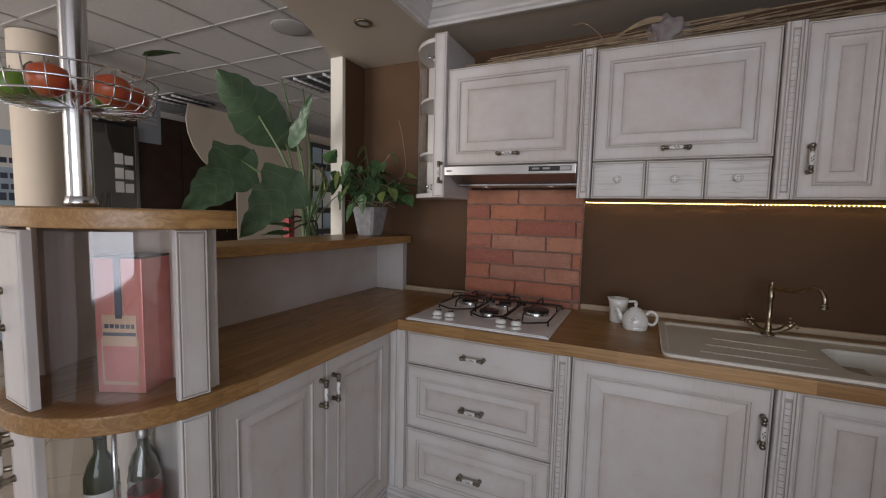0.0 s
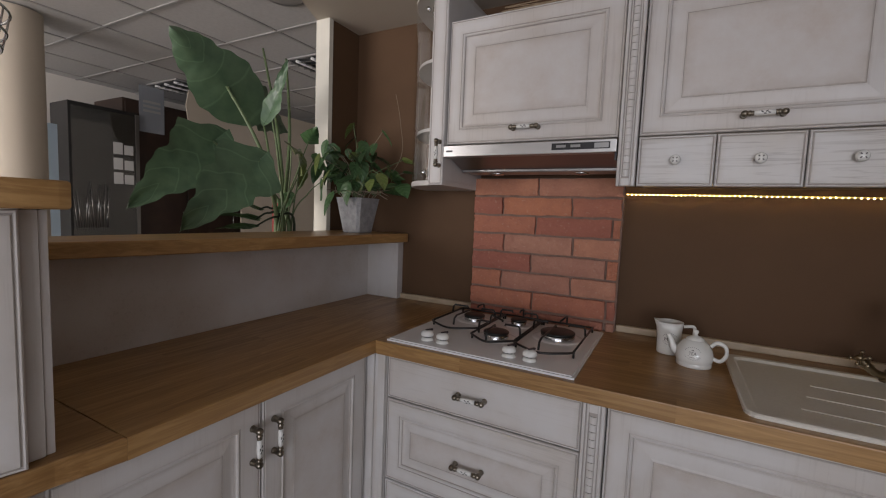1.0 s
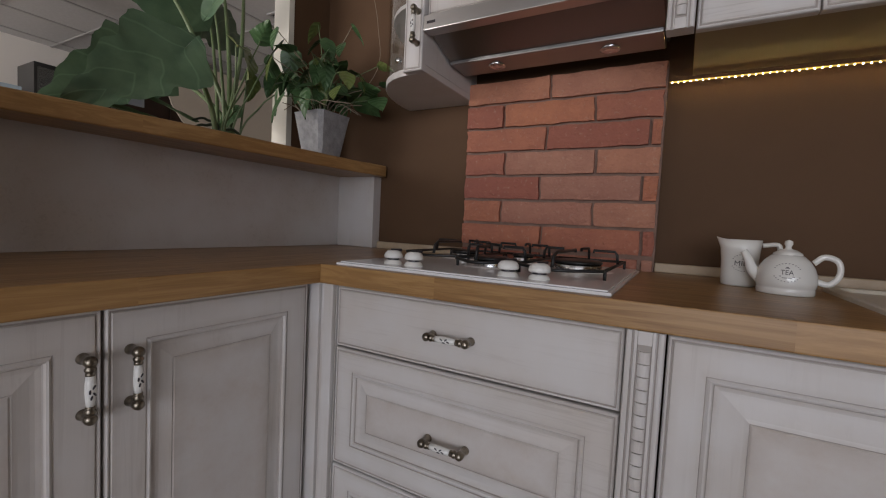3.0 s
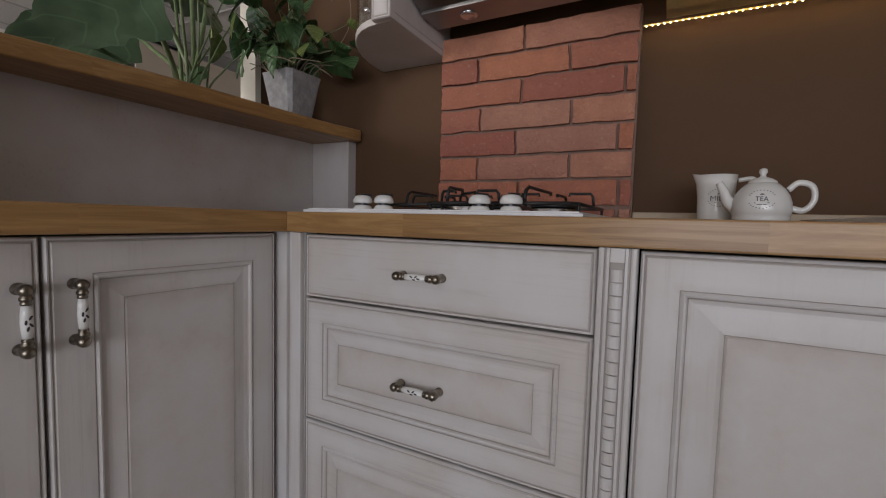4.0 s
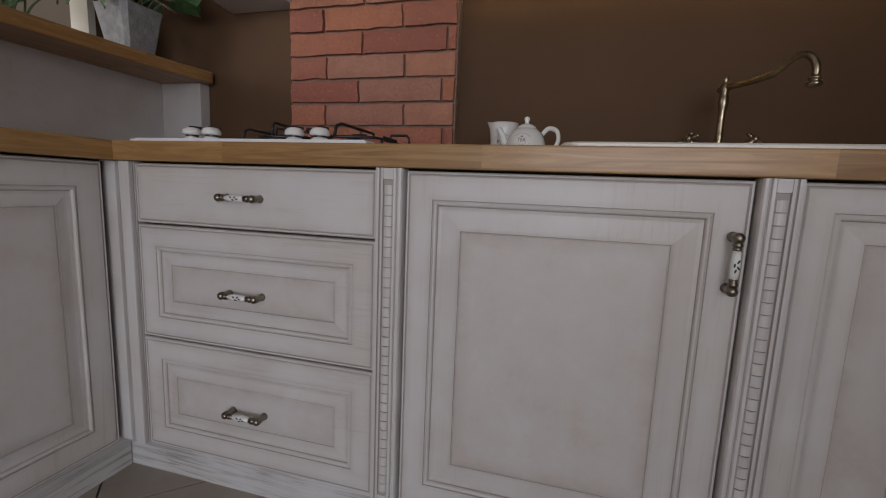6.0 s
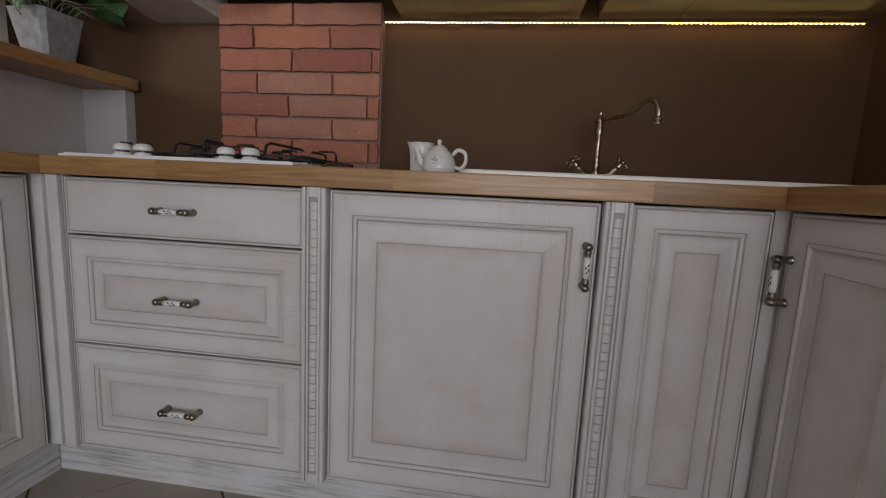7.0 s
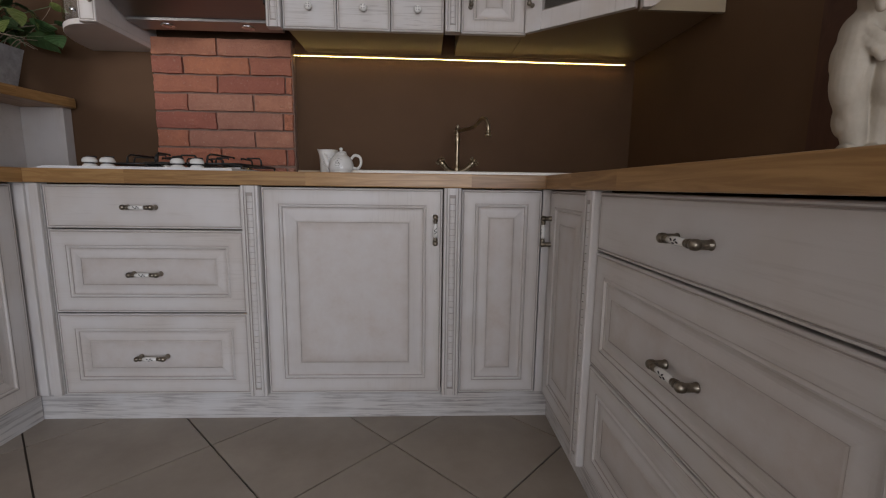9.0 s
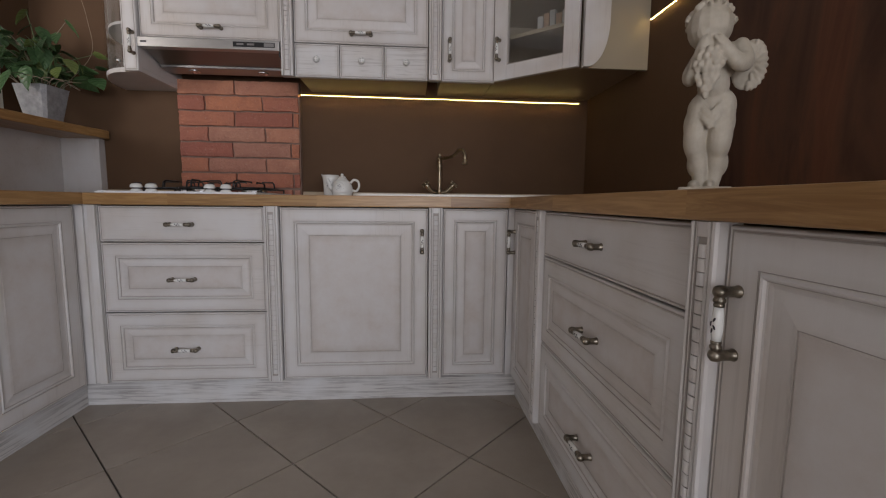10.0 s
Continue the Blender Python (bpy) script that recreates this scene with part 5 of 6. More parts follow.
for top in ((-2.02, 1.95, 2.12), (-1.86, 1.96, 2.05)):
    t0 = Vector((0.115, stalk_rnd.uniform(-0.03, 0.05), 0.745))
    part("stalk", tube(curve_points([t0, Vector((0.12, 0.02, 1.23)), (Vector(top) - root_at) * 0.5 + Vector((0.08, 0.02, 0.62)), Vector(top) - root_at], 8), 0.0125, 8, taper=0.005), mat_stem, big, "thick pale green stalk")

# ---- rounded display cabinet at the end of the peninsula ----
CX, CY = -1.22, 0.685


def ring_part(r0, r1, a0, a1, z0, z1, n=8, bm=None):
    pts = arc(CX, CY, r1, a0, a1, n) + arc(CX, CY, r0, a1, a0, n)
    return prism(pts, z0, z1, 0.0, bm)


def bent_pane(r, a0, a1, z0, z1, n=16):
    own = bmesh.new()
    cols = [(own.verts.new((x, y, z0)), own.verts.new((x, y, z1))) for x, y in arc(CX, CY, r, a0, a1, n)]
    for a, b in zip(cols, cols[1:]):
        own.faces.new([a[0], b[0], b[1], a[1]]).smooth = True
    return own


def flat_stile(name, parent, r, a0, a1, z0, z1):
    """A flat moulded upright that spans a chord of the rounded front."""
    p0, p1 = arc(CX, CY, r, a0, a1, 1)
    w = math.hypot(p1[0] - p0[0], p1[1] - p0[1])
    ob = part(name, panel_front(w, z1 - z0, plain=True), [mat_white_v, mat_patina], parent)
    ob.matrix_local = pose(p0[0], p0[1], z0, 0, 0, math.degrees(math.atan2(p1[1] - p0[1], p1[0] - p0[0])))
    return ob


def round_cabinet(name, r, z0, z1, label, wooden_floor):
    root = thing(name, pose(0, 0, 0), label, "display cabinet", "rounded end units")
    part("side", box(-1.44, CY - 0.003, z0, CX + r - 0.008, CY + 0.009, z1, 0.001), mat_white_v, root)
    part("post", box(CX + r - 0.030, CY - 0.027, z0, CX + r - 0.004, CY - 0.004, z1, 0.002), mat_white_v, root)
    part("back", box(-1.46, CY - 0.018, z0, CX + r - 0.032, CY - 0.004, z1), mat_lining if wooden_floor else mat_white_v, root)
    if not wooden_floor:
        part("bottom", prism(arc(CX, CY, r - 0.012, 0, -180, 20), z0, z0 + 0.018), mat_white_h, root)
    st = flat_stile("stile", root, r, -21, -6, z0, z1)
    door = flat_stile("door", root, r, -108, -80, z0 + 0.002, z1 - 0.004)
    g = part("curved_pane", bent_pane(r - 0.012, -21, -80, z0 + 0.004, z1 - 0.006), mat_glass, root, "bent clear glass")
    g.visible_shadow = False
    if wooden_floor:
        # board added in place of a pane, giving the brownish tone behind the glass
        part("bent_side", ring_part(r - 0.020, r - 0.006, -139, -180, z0, z1 - 0.002), mat_lining, root, "bent beige board added to close the view through the cabinet")
    else:
        g = part("curved_pane", bent_pane(r - 0.012, -139, -178, z0 + 0.004, z1 - 0.006), mat_glass, root, "bent clear glass")
        g.visible_shadow = False
    other = flat_stile("door", root, r, -138, -110, z0 + 0.002, z1 - 0.004)
    add_handle(door, pose(0.020, -0.022, 0.215 if wooden_floor else 0.62, 0, 90, 0))
    add_handle(other, pose(0.112, -0.022, 0.215 if wooden_floor else 0.62, 0, 90, 0))
    return root


round_cabinet("display_cabinet", 0.272, TOP + 0.001, 1.284, "cream rounded display cabinet with bent glass on the worktop", True)
round_cabinet("end_cabinet", 0.270, 0.114, 0.832, "cream rounded base cabinet with bent glass doors", False)
part_top = thing("cabinet_top", pose(0, 0, 0), "oiled oak rounded top of the display cabinet", "shelf board")
part("board", prism([(CX + 0.334 * math.cos(radians(a)), CY + 0.288 * math.sin(radians(a))) for a in range(0, -181, -2)] + [(-1.553, 0.700), (-0.888, 0.700)], 1.286, 1.330, 0.006), mat_top_y, part_top)
structure("plinth_end", prism(arc(CX, CY, 0.22, 0, -180, 20), 0, 0.112), mat_limed, "limed oak plinth with a strong grain")

# gift box behind the glass
gift = thing("bottle_gift_box", pose(-1.136, 0.596, TOP + 0.001, 0, 0, 24) @ Matrix.Diagonal((1.18, 1.10, 1.02, 1)), "tall rose-gold bottle gift box behind bent glass", "box")
mat_rose = mottled("rose_foil", (0.56, 0.17, 0.17), (0.70, 0.30, 0.27), 9.0, 0.28, 0.1)
mat_rose.node_tree.nodes["Principled BSDF"].inputs["Metallic"].default_value = 0.45
mat_gold = material("pale_gold_print", (0.62, 0.43, 0.31), 0.35, 0.5)
part("carton", box(-0.050, -0.046, 0, 0.050, 0.046, 0.325, 0.002), mat_rose, gift)
part("top_edge", box(-0.0505, -0.0465, 0.325, 0.0505, 0.0465, 0.330), mat_motif, gift, "dark top edge")


def bottle_print(sx):
    """The printed outline of a bottle with its label."""
    own = bmesh.new()
    pts = [(-0.038, 0.02), (0.038, 0.02), (0.040, 0.13), (0.020, 0.165), (0.010, 0.21), (0.010, 0.26), (-0.010, 0.26), (-0.010, 0.21), (-0.020, 0.165), (-0.040, 0.13)]
    inner = [(x * 0.90, 0.14 + (z - 0.14) * 0.93) for x, z in pts]
    a = [own.verts.new((x, -0.0466, z)) for x, z in pts]
    b = [own.verts.new((x, -0.0466, z)) for x, z in inner]
    for i in range(len(pts)):
        own.faces.new([a[i], a[(i + 1) % len(pts)], b[(i + 1) % len(pts)], b[i]])
    box(-0.036, -0.0472, 0.115, 0.036, -0.0462, 0.190, bm=own)
    return own


part("print", bottle_print(1), mat_gold, gift)
bm = box(-0.034, -0.0480, 0.140, 0.034, -0.0470, 0.148)
for x0, x1 in ((-0.030, -0.022), (-0.019, -0.011), (-0.008, 0.0), (0.003, 0.011), (0.014, 0.022), (0.025, 0.031)):
    box(x0, -0.0480, 0.158, x1, -0.0470, 0.168, bm=bm)
box(-0.007, -0.0480, 0.182, 0.007, -0.0470, 0.325, bm=bm)
part("print", bm, mat_ink, gift)

mat_clear = glass("clear_bottle_glass", (0.85, 0.87, 0.87))

# bottles in the base cabinet
shelf_board = prism(arc(CX, CY, 0.235, -5, -175, 18), 0.440, 0.452)
rb = thing("bottle_shelf", pose(0, 0, 0), "cream shelf board inside the rounded base cabinet", "shelf board")
part("board", shelf_board, mat_white_h, rb)


def bottle(x, y, h, r, body_mat, cap_mat, band_mat, label):
    root = thing("bottle", pose(x, y, 0.4525), label, "bottle", "bottles")
    part("glass_body", lathe([(0, 0), (r, 0.002), (r, h * 0.58), (r * 0.75, h * 0.68), (r * 0.38, h * 0.76), (r * 0.36, h * 0.93), (0, h * 0.93)], 24), body_mat, root)
    part("cap", lathe([(r * 0.44, h * 0.88), (r * 0.44, h), (0, h)], 16), cap_mat, root)
    part("paper_band", lathe([(r + 0.0008, h * 0.16), (r + 0.0008, h * 0.48)], 24), band_mat, root)
    return root


bottle(-1.100, 0.585, 0.345, 0.037, mat_clear, mat_steel, mat_red, "clear spirit bottle with a red band")
bottle(-1.215, 0.545, 0.330, 0.038, mat_green_glass, mat_black, mat_paper, "dark green wine bottle with a pale band")
bottle(-1.185, 0.632, 0.310, 0.036, mat_green_glass, mat_black, mat_paper, "dark green wine bottle with a pale band")
rod = thing("bottle_rod", pose(-1.133, 0.536, 0.4525), "upright chrome rod inside the base cabinet", "rod")
part("bar", lathe([(0, 0), (0.006, 0), (0.006, 0.383), (0, 0.383)], 12), mat_chrome, rod)

# chrome pole with a wire fruit basket
pole = thing("basket_pole", pose(-1.34, 0.588, 1.3305), "chrome pole with a round wire fruit basket", "basket pole")
part("tube", lathe([(0.030, 0.02), (0.030, 0.855)], 28), mat_chrome, pole)
part("foot", lathe([(0, 0), (0.034, 0), (0.037, 0.012), (0.034, 0.018), (0.034, 0.026), (0.030, 0.028)], 28), mat_chrome, pole)
part("top_flange", lathe([(0.030, 0.84), (0.037, 0.845), (0.037, 0.8585), (0.030, 0.8585)], 28), mat_steel, pole)


def ring(r, z, rad=0.0028, n=40):
    return tube([(r * math.cos(2 * math.pi * i / n), r * math.sin(2 * math.pi * i / n), z) for i in range(n + 1)], rad, 6)


BZ = 0.255
for r, z in ((0.180, BZ + 0.080), (0.174, BZ + 0.042), (0.166, BZ + 0.012)):
    part("hoop", ring(r, z), mat_chrome, pole)
for i in range(26):
    t = 2 * math.pi * i / 26
    c, s = math.cos(t), math.sin(t)
    own = tube([(0.030 * c, 0.030 * s, BZ), (0.150 * c, 0.150 * s, BZ), (0.169 * c, 0.169 * s, BZ + 0.02), (0.180 * c, 0.180 * s, BZ + 0.080)], 0.0018, 5)
    part("basket_wire", own, mat_chrome, pole)
for i, (a, r, col) in enumerate(((8, 0.128, "red"), (60, 0.118, "red"), (-48, 0.122, "red"), (-120, 0.124, "green"), (-168, 0.120, "green"), (116, 0.12, "green"))):
    fm = mottled("apple_" + col, (0.40, 0.03, 0.02) if col == "red" else (0.10, 0.24, 0.03), (0.52, 0.16, 0.05) if col == "red" else (0.22, 0.36, 0.06), 12.0, 0.3, 0.05)
    f = thing("apple", pose(-1.34 + r * math.cos(radians(a)), 0.588 + r * math.sin(radians(a)), 1.3305 + BZ + 0.003), col + " apple lying in the wire basket", "apple", "apples in the basket")
    part("fruit", lathe([(0, 0.004), (0.018, 0), (0.036, 0.018), (0.042, 0.040), (0.036, 0.062), (0.018, 0.072), (0.006, 0.066), (0, 0.064)], 20), fm, f)
    part("stalk", tube([(0, 0, 0.064), (0.004, 0, 0.082)], 0.0014, 5), mat_twig, f)
twig = thing("leafy_twig", pose(-1.34, 0.588, 1.3305 + BZ + 0.003), "thin twig with two green leaves in the basket", "twig")
part("twig", tube(curve_points([(0.10, -0.05, 0.0), (0.17, -0.02, 0.075), (0.24, 0.02, 0.05), (0.22, 0.05, 0.12)], 6), 0.0022, 5), mat_twig, twig)
for p, r in (((0.22, 0.05, 0.12), (0, -20, 40)), ((-0.22, 0.0, 0.11), (0, -50, 160))):
    lf = part("leaf", leaf_mesh(0.075, 0.022, seed=3), mat_ivy, twig)
    lf.matrix_local = pose(*p, *r)

# ---- things on top of the wall units ----
reeds = bmesh.new()
rnd = random.Random(21)
for i in range(210):
    x0 = rnd.uniform(-0.80, -0.35) if i % 2 else rnd.uniform(-0.35, 0.2)
    x1 = x0 + rnd.uniform(0.5, 0.95)
    x1 = min(x1, 1.0)
    y0, y1 = rnd.uniform(1.86, 2.04), rnd.uniform(1.86, 2.04)
    h = abs(rnd.gauss(0.0, 0.038))
    z0, z1 = 2.0045 + h * rnd.uniform(0.2, 0.8), 2.008 + h
    sag = rnd.uniform(0, 0.01)
    tube(curve_points([(x0, y0, z0), ((x0 + x1) / 2, (y0 + y1) / 2, (z0 + z1) / 2 + sag), (x1, y1, z1)], 4), rnd.uniform(0.0012, 0.0035), 5, reeds)
bundle = mesh_object("reed_bundle", reeds, mat_straw)
tagged(bundle, "long dry reeds lying on top of the wall units", "dry reeds", kind="stuff")
hoops = thing("straw_loop", pose(0.0, 0, 0), "bent straw stalks tied round the dry reeds", "straw loop")
for k in range(4):
    part("stalk", tube(curve_points([(-0.22 + 0.02 * k, 1.90, 2.015), (-0.10 + 0.01 * k, 1.88, 2.075 + 0.006 * k), (0.03, 1.88, 2.098 + 0.005 * k), (0.12, 1.90, 2.070), (0.15 + 0.01 * k, 1.93, 2.020)], 7), 0.0035, 6), mat_straw, hoops)
part("stalk", tube(curve_points([(-0.16, 1.89, 2.02), (-0.19, 1.88, 2.08), (-0.25, 1.87, 2.13), (-0.30, 1.87, 2.128)], 7), 0.002, 5), mat_straw, hoops)
gauze = thing("gauze_bow", pose(0.06, 1.90, 2.0005), "pale crumpled gauze tied round the reeds", "gauze")
own = bmesh.new()
bmesh.ops.create_icosphere(own, subdivisions=4, radius=1.0)
for v in own.verts:
    n = noise.noise(v.co * 2.3) * 0.35 + noise.noise(v.co * 6.0) * 0.12
    v.co = Vector((v.co.x * 0.075 * (1 + n), v.co.y * 0.05 * (1 + n), max(0.0, 0.055 + v.co.z * 0.06 * (1 + n))))
part("cloth", own, mottled("grey_gauze", (0.20, 0.165, 0.165), (0.28, 0.26, 0.235), 12.0, 0.9), gauze, smooth=True)
bk = thing("back_board", pose(0, 0, 0), "pale board standing behind the dry reeds", "board")
part("board", box(-0.78, 2.10, 1.9985, -0.05, 2.115, 2.095, 0.002), mat_white_h, bk)

# small things behind the rounded glass
for x, y, z, h in ((-0.955, 2.02, UZ0 + 0.0205, 0.15), (-0.955, 2.03, 1.6325, 0.17)):
    v = thing("glass_carafe", pose(x, y, z), "small pale carafe with a loop handle", "carafe", "carafes")
    part("body", lathe([(0, 0), (0.030, 0.001), (0.034, 0.03), (0.026, h * 0.55), (0.012, h * 0.72), (0.012, h * 0.9), (0.016, h), (0.010, h)], 20), mat_china, v)
    part("handle", tube(curve_points([(-0.012, 0, h * 0.9), (-0.042, 0, h * 0.85), (-0.040, 0, h * 0.55), (-0.024, 0, h * 0.5)], 6), 0.004, 8), mat_china, v)
books = thing("book_row", pose(1.02, 1.86, 1.6165, 0, 0, -35), "row of pale upright books behind glass", "books")
for i in range(6):
    part("book", box(-0.09 + i * 0.03, 0, 0, -0.064 + i * 0.03, 0.11, 0.135 + 0.01 * (i % 3), 0.001), mat_gold if i % 2 else mat_paper, books)

# recessed downlight in the canopy
dl = thing("downlight", pose(-1.19, 1.63, LOW), "small round recessed downlight, unlit", "downlight")
part("ring", lathe([(0.028, -0.001), (0.041, -0.002), (0.043, -0.0005), (0.040, -0.006), (0.030, -0.008), (0.026, -0.003)], 24), mat_brass, dl)
part("bulb", lathe([(0.026, -0.0015), (0.015, -0.003), (0, -0.0035)], 20), mat_paper, dl)

# ---- the showroom beyond the bar ----
structure("wall_west", box(-6.2, -4.2, 0, -6.0, 6.6, HIGH), mat_greywall, "unseen pale wall added to bounce light of the showroom")
own = bmesh.new()
for k in range(7):
    x = -5.8 + 0.6 * k
    if x < -1.75:
        box(x - 0.012, -1.0, HIGH - 0.008, x + 0.012, 6.4, HIGH - 0.001, bm=own)
for k in range(12):
    y = -0.90 + 0.6 * k
    box(-6.0, y - 0.0115, HIGH - 0.0085, -1.72, y + 0.0115, HIGH - 0.0012, bm=own)
structure("ceiling_grid", own, mat_grid, "metal grid of the suspended ceiling")
structure("ceiling_tiles", box(-6.0, -1.0, HIGH - 0.0008, -1.72, 6.4, HIGH + 0.0), mat_ceiling, "pale mineral ceiling tiles")


def louvre(x, y):
    root = thing("louvre_light", pose(x, y, HIGH - 0.009), "square ceiling light with mirror louvres, unlit", "ceiling light", "louvre lights")
    bm = box(-0.29, -0.29, -0.012, -0.27, 0.29, 0)
    box(0.27, -0.29, -0.012, 0.29, 0.29, 0, bm=bm)
    box(-0.27, -0.29, -0.012, 0.27, -0.27, 0, bm=bm)
    box(-0.27, 0.27, -0.012, 0.27, 0.29, 0, bm=bm)
    part("frame", bm, mat_grid, root)
    part("tray", box(-0.27, -0.27, -0.003, 0.27, 0.27, 0), mat_black, root)
    for k in range(3):
        part("lamp_tube", lathe([(0, 0), (0.013, 0), (0.013, 0.50), (0, 0.50)], 10, None, 0, pose(-0.18 + 0.18 * k, -0.25, -0.018, -90, 0, 0)), mat_paper, root)
    for k in range(7):
        c = -0.225 + 0.075 * k
        part("louvre", box(-0.27, c - 0.003, -0.030, 0.27, c + 0.003, -0.0032), mat_chrome, root)
    return root


louvre(-5.08, 3.38)
louvre(-2.93, 3.42)
sp = thing("ceiling_speaker", pose(-2.30, 2.32, HIGH - 0.009), "round grey ceiling loudspeaker grille", "loudspeaker")
part("grille", lathe([(0.125, 0), (0.125, -0.006), (0.11, -0.010), (0, -0.012)], 32), mat_grid, sp)
part("rim", lathe([(0.125, -0.001), (0.140, -0.002), (0.140, -0.008), (0.125, -0.009)], 32), mat_grid, sp)

# pale round pillar
bm = lathe([(0.155, 0), (0.155, HIGH - 0.01)], 40)
ob = structure("pillar", bm, mat_beige, "round pale plaster pillar")
ob.matrix_world = pose(-4.28, 1.68, 0)

# cream partition with a rounded corner, dark cabinet wall behind it
own = bmesh.new()
outline = [(6.3, 0.0), (6.3, 2.45), (3.05, 2.45), (3.02, 2.30)] + [(3.02 + 0.62 * (1 - math.cos(radians(a))), 2.30 - 0.62 * math.sin(radians(a))) for a in range(15, 91, 15)] + [(3.66, 0.0)]
fv = [own.verts.new((-4.50, y, z)) for y, z in outline]
bv = [own.verts.new((-4.515, y, z)) for y, z in outline]
own.faces.new(fv)
own.faces.new(bv[::-1])
for i in range(len(outline)):
    own.faces.new([fv[i], fv[(i + 1) % len(outline)], bv[(i + 1) % len(outline)], bv[i]])
structure("partition", own, mat_beige, "cream partition with a rounded upper corner")
cab = thing("tall_cabinet", pose(-5.6, 3.62, 0), "very dark walnut tall cabinet wall in the showroom", "cabinet")
part("body", box(-0.3, -0.80, 0, 0.3, 1.2, 2.40, 0.004), mat_dark_furn, cab)
for k in range(3):
    dd = part("door", box(0.301, -0.78 + 0.66 * k, 0.06, 0.318, -0.14 + 0.66 * k, 2.36, 0.003), mat_dark_furn, cab)
    part("handle", tube([(0.335, -0.19 + 0.66 * k, 1.0), (0.335, -0.19 + 0.66 * k, 1.2)], 0.006, 8), mat_steel, dd)
vit = thing("glass_cabinet", pose(-5.45, 2.66, 0), "tall dark display case with glass doors", "display case")
part("body", box(-0.20, -0.32, 0, 0.18, 0.30, 2.25, 0.003), mat_black, vit)
part("frame", box(0.181, 0.26, 0.02, 0.20, 0.295, 2.23, 0.002), mat_steel, vit, "steel upright edge")
part("pane", box(0.182, -0.30, 0.04, 0.188, 0.255, 2.21), mat_glass, vit)
for z in (1.48, 1.63, 1.79):
    for y in (0.05, 0.15):
        part("price_card", box(0.190, y, z, 0.194, y + 0.085, z + 0.12 - 0.02 * (y > 0.1)), mat_paper, vit, "small white printed card")
own = bmesh.new()
rnd = random.Random(4)
for i in range(14):
    y = -0.27 + 0.02 * i
    tube([(0.193, y, 1.02), (0.193, y + rnd.uniform(-0.05, 0.05), 1.30 + rnd.uniform(0, 0.2))], 0.004, 5, own)
part("thin_rods", own, mat_steel, vit)
ban = thing("roll_up_banner", pose(-5.28, 1.82, 0), "pale blue advertising banner with navy print", "banner")
part("base", box(-0.09, -0.45, 0, 0.09, 0.45, 0.08, 0.01), mat_steel, ban)
part("sheet", box(-0.004, -0.44, 0.08, 0.004, 0.44, 2.0), mat_blue, ban)
part("white_field", box(0.0042, -0.40, 1.66, 0.006, 0.36, 1.86), mat_paper, ban)
for z, w0, w1, h in ((1.56, -0.3, 0.3, 0.05), (1.46, -0.1, 0.24, 0.05), (1.36, -0.25, 0.36, 0.07), (1.24, -0.3, 0.32, 0.02), (1.19, -0.3, 0.25, 0.02), (1.70, -0.3, 0.1, 0.05)):
    x = w0
    while x < w1:
        part("print", box(0.0062, x, z, 0.0072, min(w1, x + 0.05), z + h), mat_ink, ban)
        x += 0.066
rack2 = thing("magazine_rack", pose(-4.40, 5.08, 0), "black wire magazine rack against the partition", "rack")
part("frame", box(-0.06, -0.24, 0, -0.03, 0.24, 2.32, 0.003), mat_black, rack2)
for k in range(5):
    z = 0.72 + 0.32 * k
    part("shelf", box(-0.03, -0.24, z, 0.09, 0.24, z + 0.012), mat_black, rack2)
    for j in range(2):
        part("magazine", box(-0.026, -0.20 + 0.22 * j, z + 0.013, -0.018, -0.02 + 0.22 * j, z + 0.25), mat_paper if (k + j) % 2 else mat_blue, rack2)
post2 = thing("wall_poster", pose(-4.93, 3.10, 2.32), "pale grey poster with grey print on a dark cabinet", "poster")
part("sheet", box(-0.35, -0.13, -0.25, -0.346, 0.13, 0.25), material("grey_print_paper", (0.26, 0.28, 0.31), 0.7), post2)
bm = bmesh.new()
for z in (-0.03, 0.02, 0.07):
    box(-0.3458, -0.09, z, -0.345, 0.09, z + 0.025, bm=bm)
part("print", bm, mat_grid, post2)
redbox = thing("red_bin", pose(-2.42, 2.40, 0), "tall red metal column box", "box")
part("case", box(-0.03, -0.03, 0, 0.03, 0.03, 1.34, 0.006), mat_red, redbox)
part("cap", box(-0.028, -0.028, 1.34, 0.028, 0.028, 1.36, 0.004), mat_black, redbox)

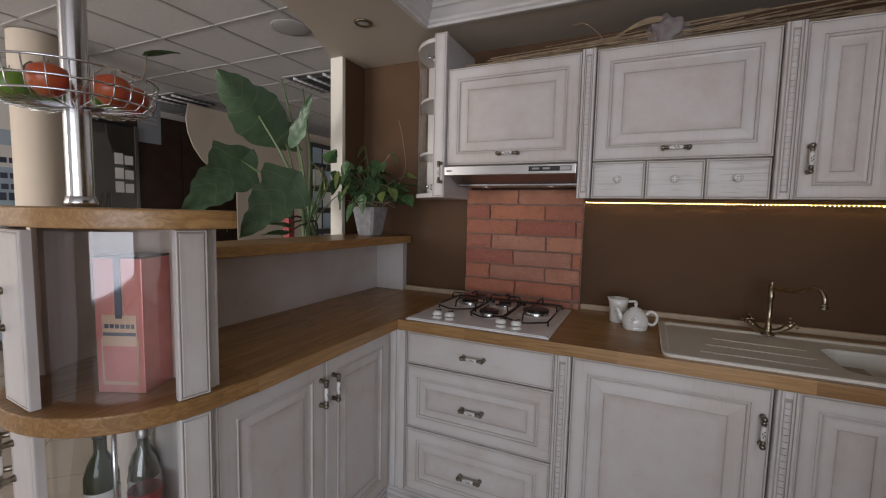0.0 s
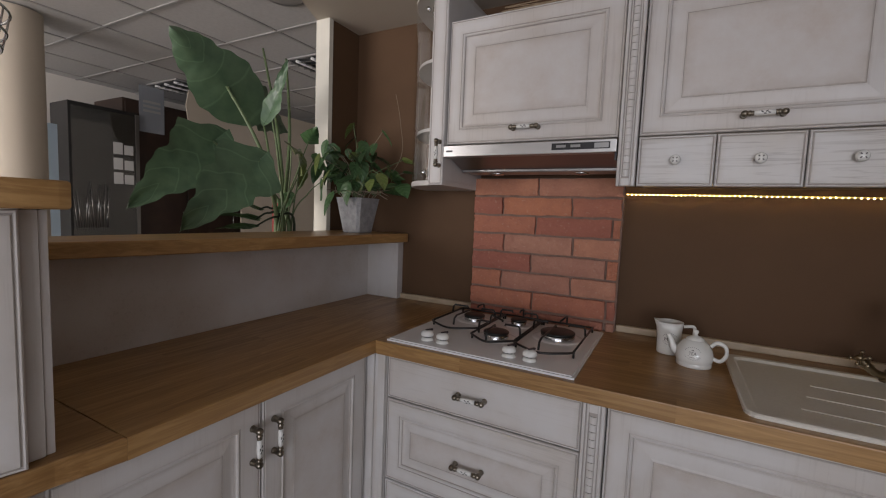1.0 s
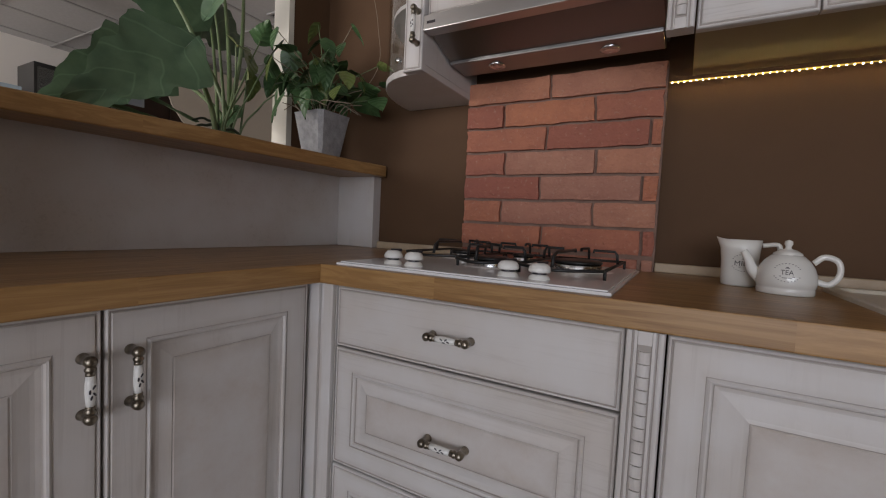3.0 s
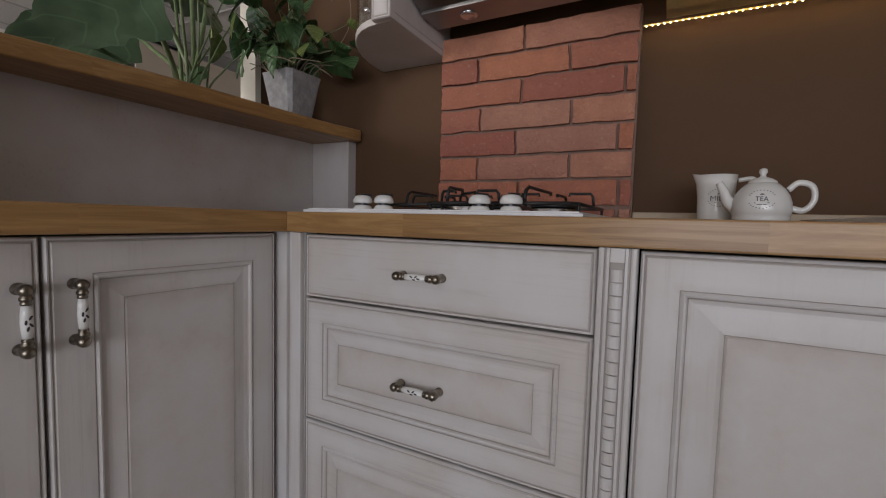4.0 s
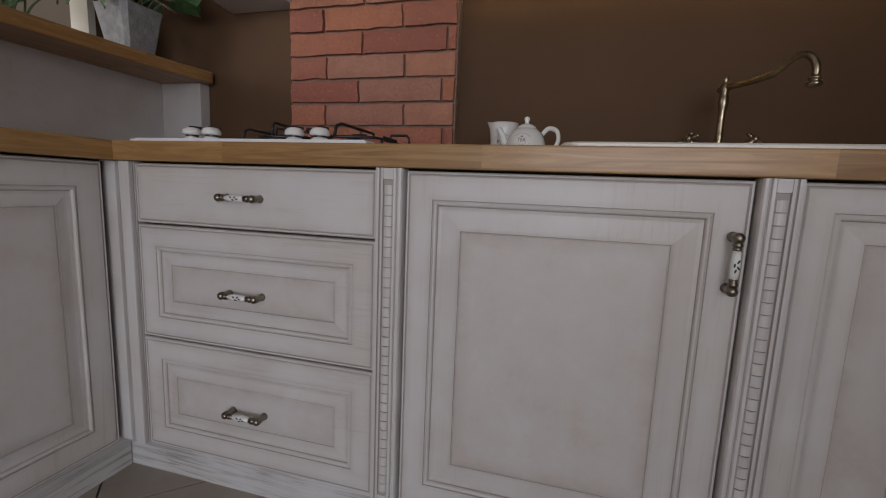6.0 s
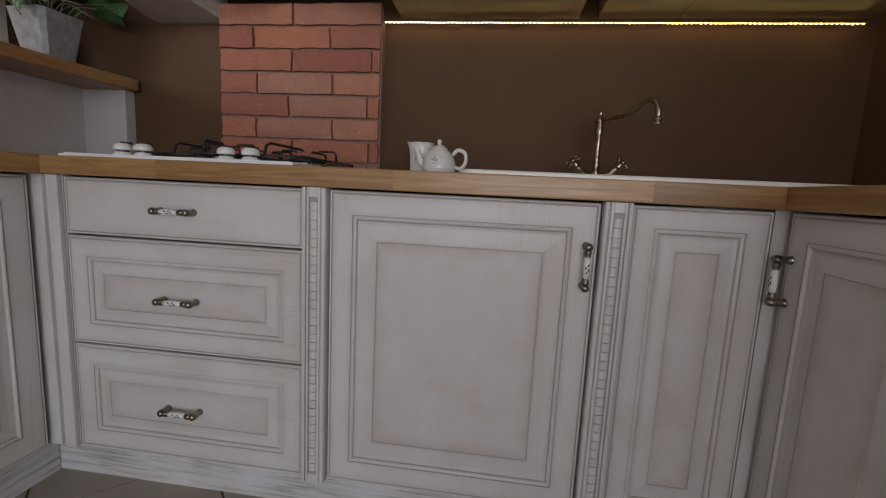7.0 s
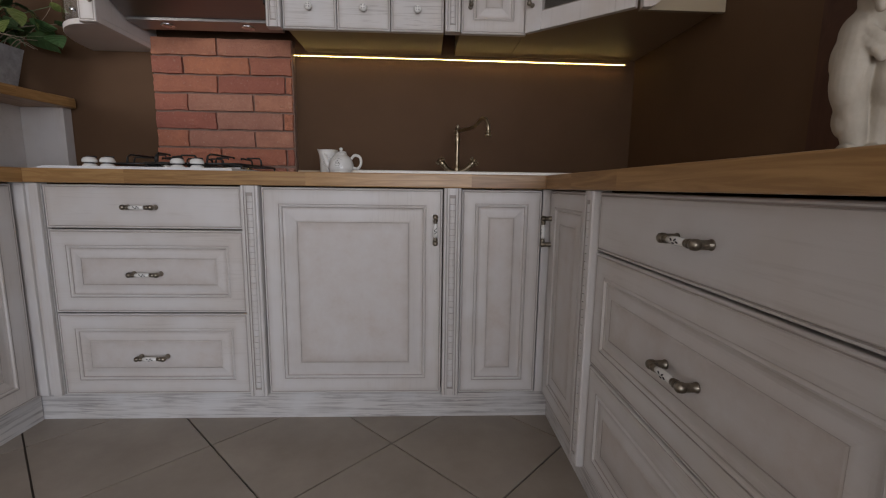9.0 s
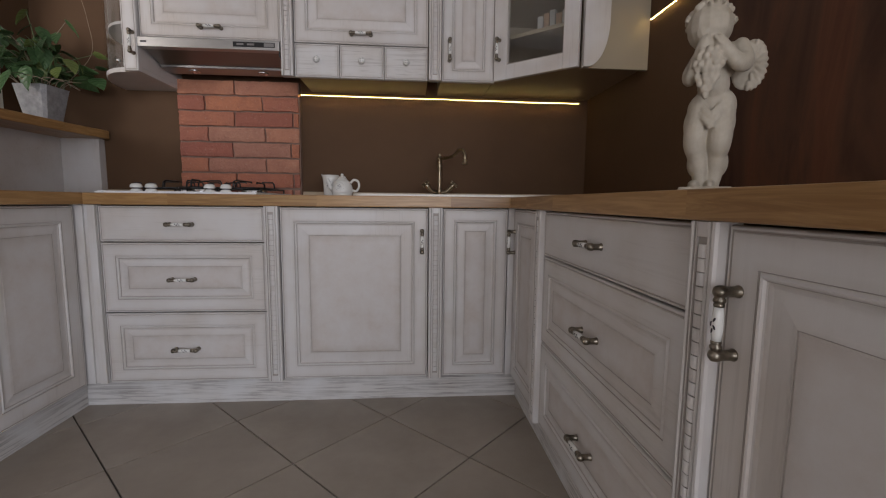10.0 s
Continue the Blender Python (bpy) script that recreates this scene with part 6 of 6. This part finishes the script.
# ---- brick panel behind the hob ----
structure("brick_backing", box(-0.848, 2.117, TOP + 0.0005, -0.244, WALL_Y - 0.001, 1.462), mat_mortar, "mortar bed of the brick panel")
backing = bpy.data.objects["brick_backing"]
rows = [
    (-0.848, -0.565, -0.245),
    (-0.848, -0.714, -0.428, -0.245),
    (-0.848, -0.570, -0.276, -0.245),
    (-0.848, -0.702, -0.417, -0.245),
    (-0.848, -0.581, -0.287, -0.245),
    (-0.848, -0.707, -0.417, -0.245),
    (-0.848, -0.568, -0.280, -0.245),
]
rnd = random.Random(7)
z_top = 1.459
for r, cuts in enumerate(rows):
    z1 = z_top - r * 0.0778
    z0 = z1 - 0.0685
    for a, b in zip(cuts, cuts[1:]):
        x0, x1 = a + 0.0045, b - 0.0045
        own = bmesh.new()
        bmesh.ops.create_grid(own, x_segments=max(2, int((x1 - x0) / 0.03)), y_segments=4, size=0.5)
        top_face = own.faces[:]
        ex = bmesh.ops.extrude_face_region(own, geom=top_face)
        moved = [v for v in ex["geom"] if isinstance(v, bmesh.types.BMVert)]
        for v in moved:
            v.co.z = 1.0
        jit = rnd.uniform(-0.003, 0.003)
        for v in own.verts:
            x = x0 + (v.co.x + 0.5) * (x1 - x0)
            z = z0 + (v.co.y + 0.5) * (z1 - z0)
            n = noise.noise(Vector((x * 28, z * 28, r * 3.1)))
            rim = max(abs(v.co.x), abs(v.co.y)) > 0.49
            x += 0.0045 * noise.noise(Vector((x * 20, z * 40, 7.7))) if rim else 0
            z += 0.004 * noise.noise(Vector((x * 25, z * 20, 3.3))) if rim else 0
            depth = 2.126 - v.co.z * (0.029 + jit + 0.0022 * n - (0.0045 if rim else 0))
            v.co = Vector((x, depth, z))
        part("brick", own, mat_brick, backing)
x = -0.846
while x < -0.25:
    own = box(x + 0.004, 2.100, TOP + 0.001, min(x + 0.275, -0.248), 2.122, 0.910, 0.003)
    part("brick", own, mat_brick, backing)
    x += 0.283

# ---- floor tiles, laid diagonally ----
half = 0.2905
own = prism([(half - 0.0035, 0), (0, half - 0.0035), (-half + 0.0035, 0), (0, -half + 0.0035)], -0.008, 0.0, 0.0015)
first = part("tile", own, mat_tile, floor)
tile_data = first.data
bpy.data.objects.remove(first)
rest = bmesh.new()
corners = ((half - 0.0035, 0), (0, half - 0.0035), (-half + 0.0035, 0), (0, -half + 0.0035))
for i in range(-20, 21):
    for j in range(-20, 21):
        x = -0.047 + half + (i - j) * half
        y = 1.118 + (i + j) * half
        if -1.5 < x < 1.4 and -0.2 < y < 2.2 or -1.7 < x < 4.1 and -3.95 < y <= -0.2:
            t = new("tile", tile_data)
            t.parent = floor
            t.location = (x, y, 0)
        elif -5.95 < x < -1.7 and -3.95 < y < 6.3:
            rest.faces.new([rest.verts.new((x + u, y + v, -0.001)) for u, v in corners])
tagged(part("far_tiles", rest, mat_tile, floor, "tiles of the showroom floor beyond"), kind="stuff")
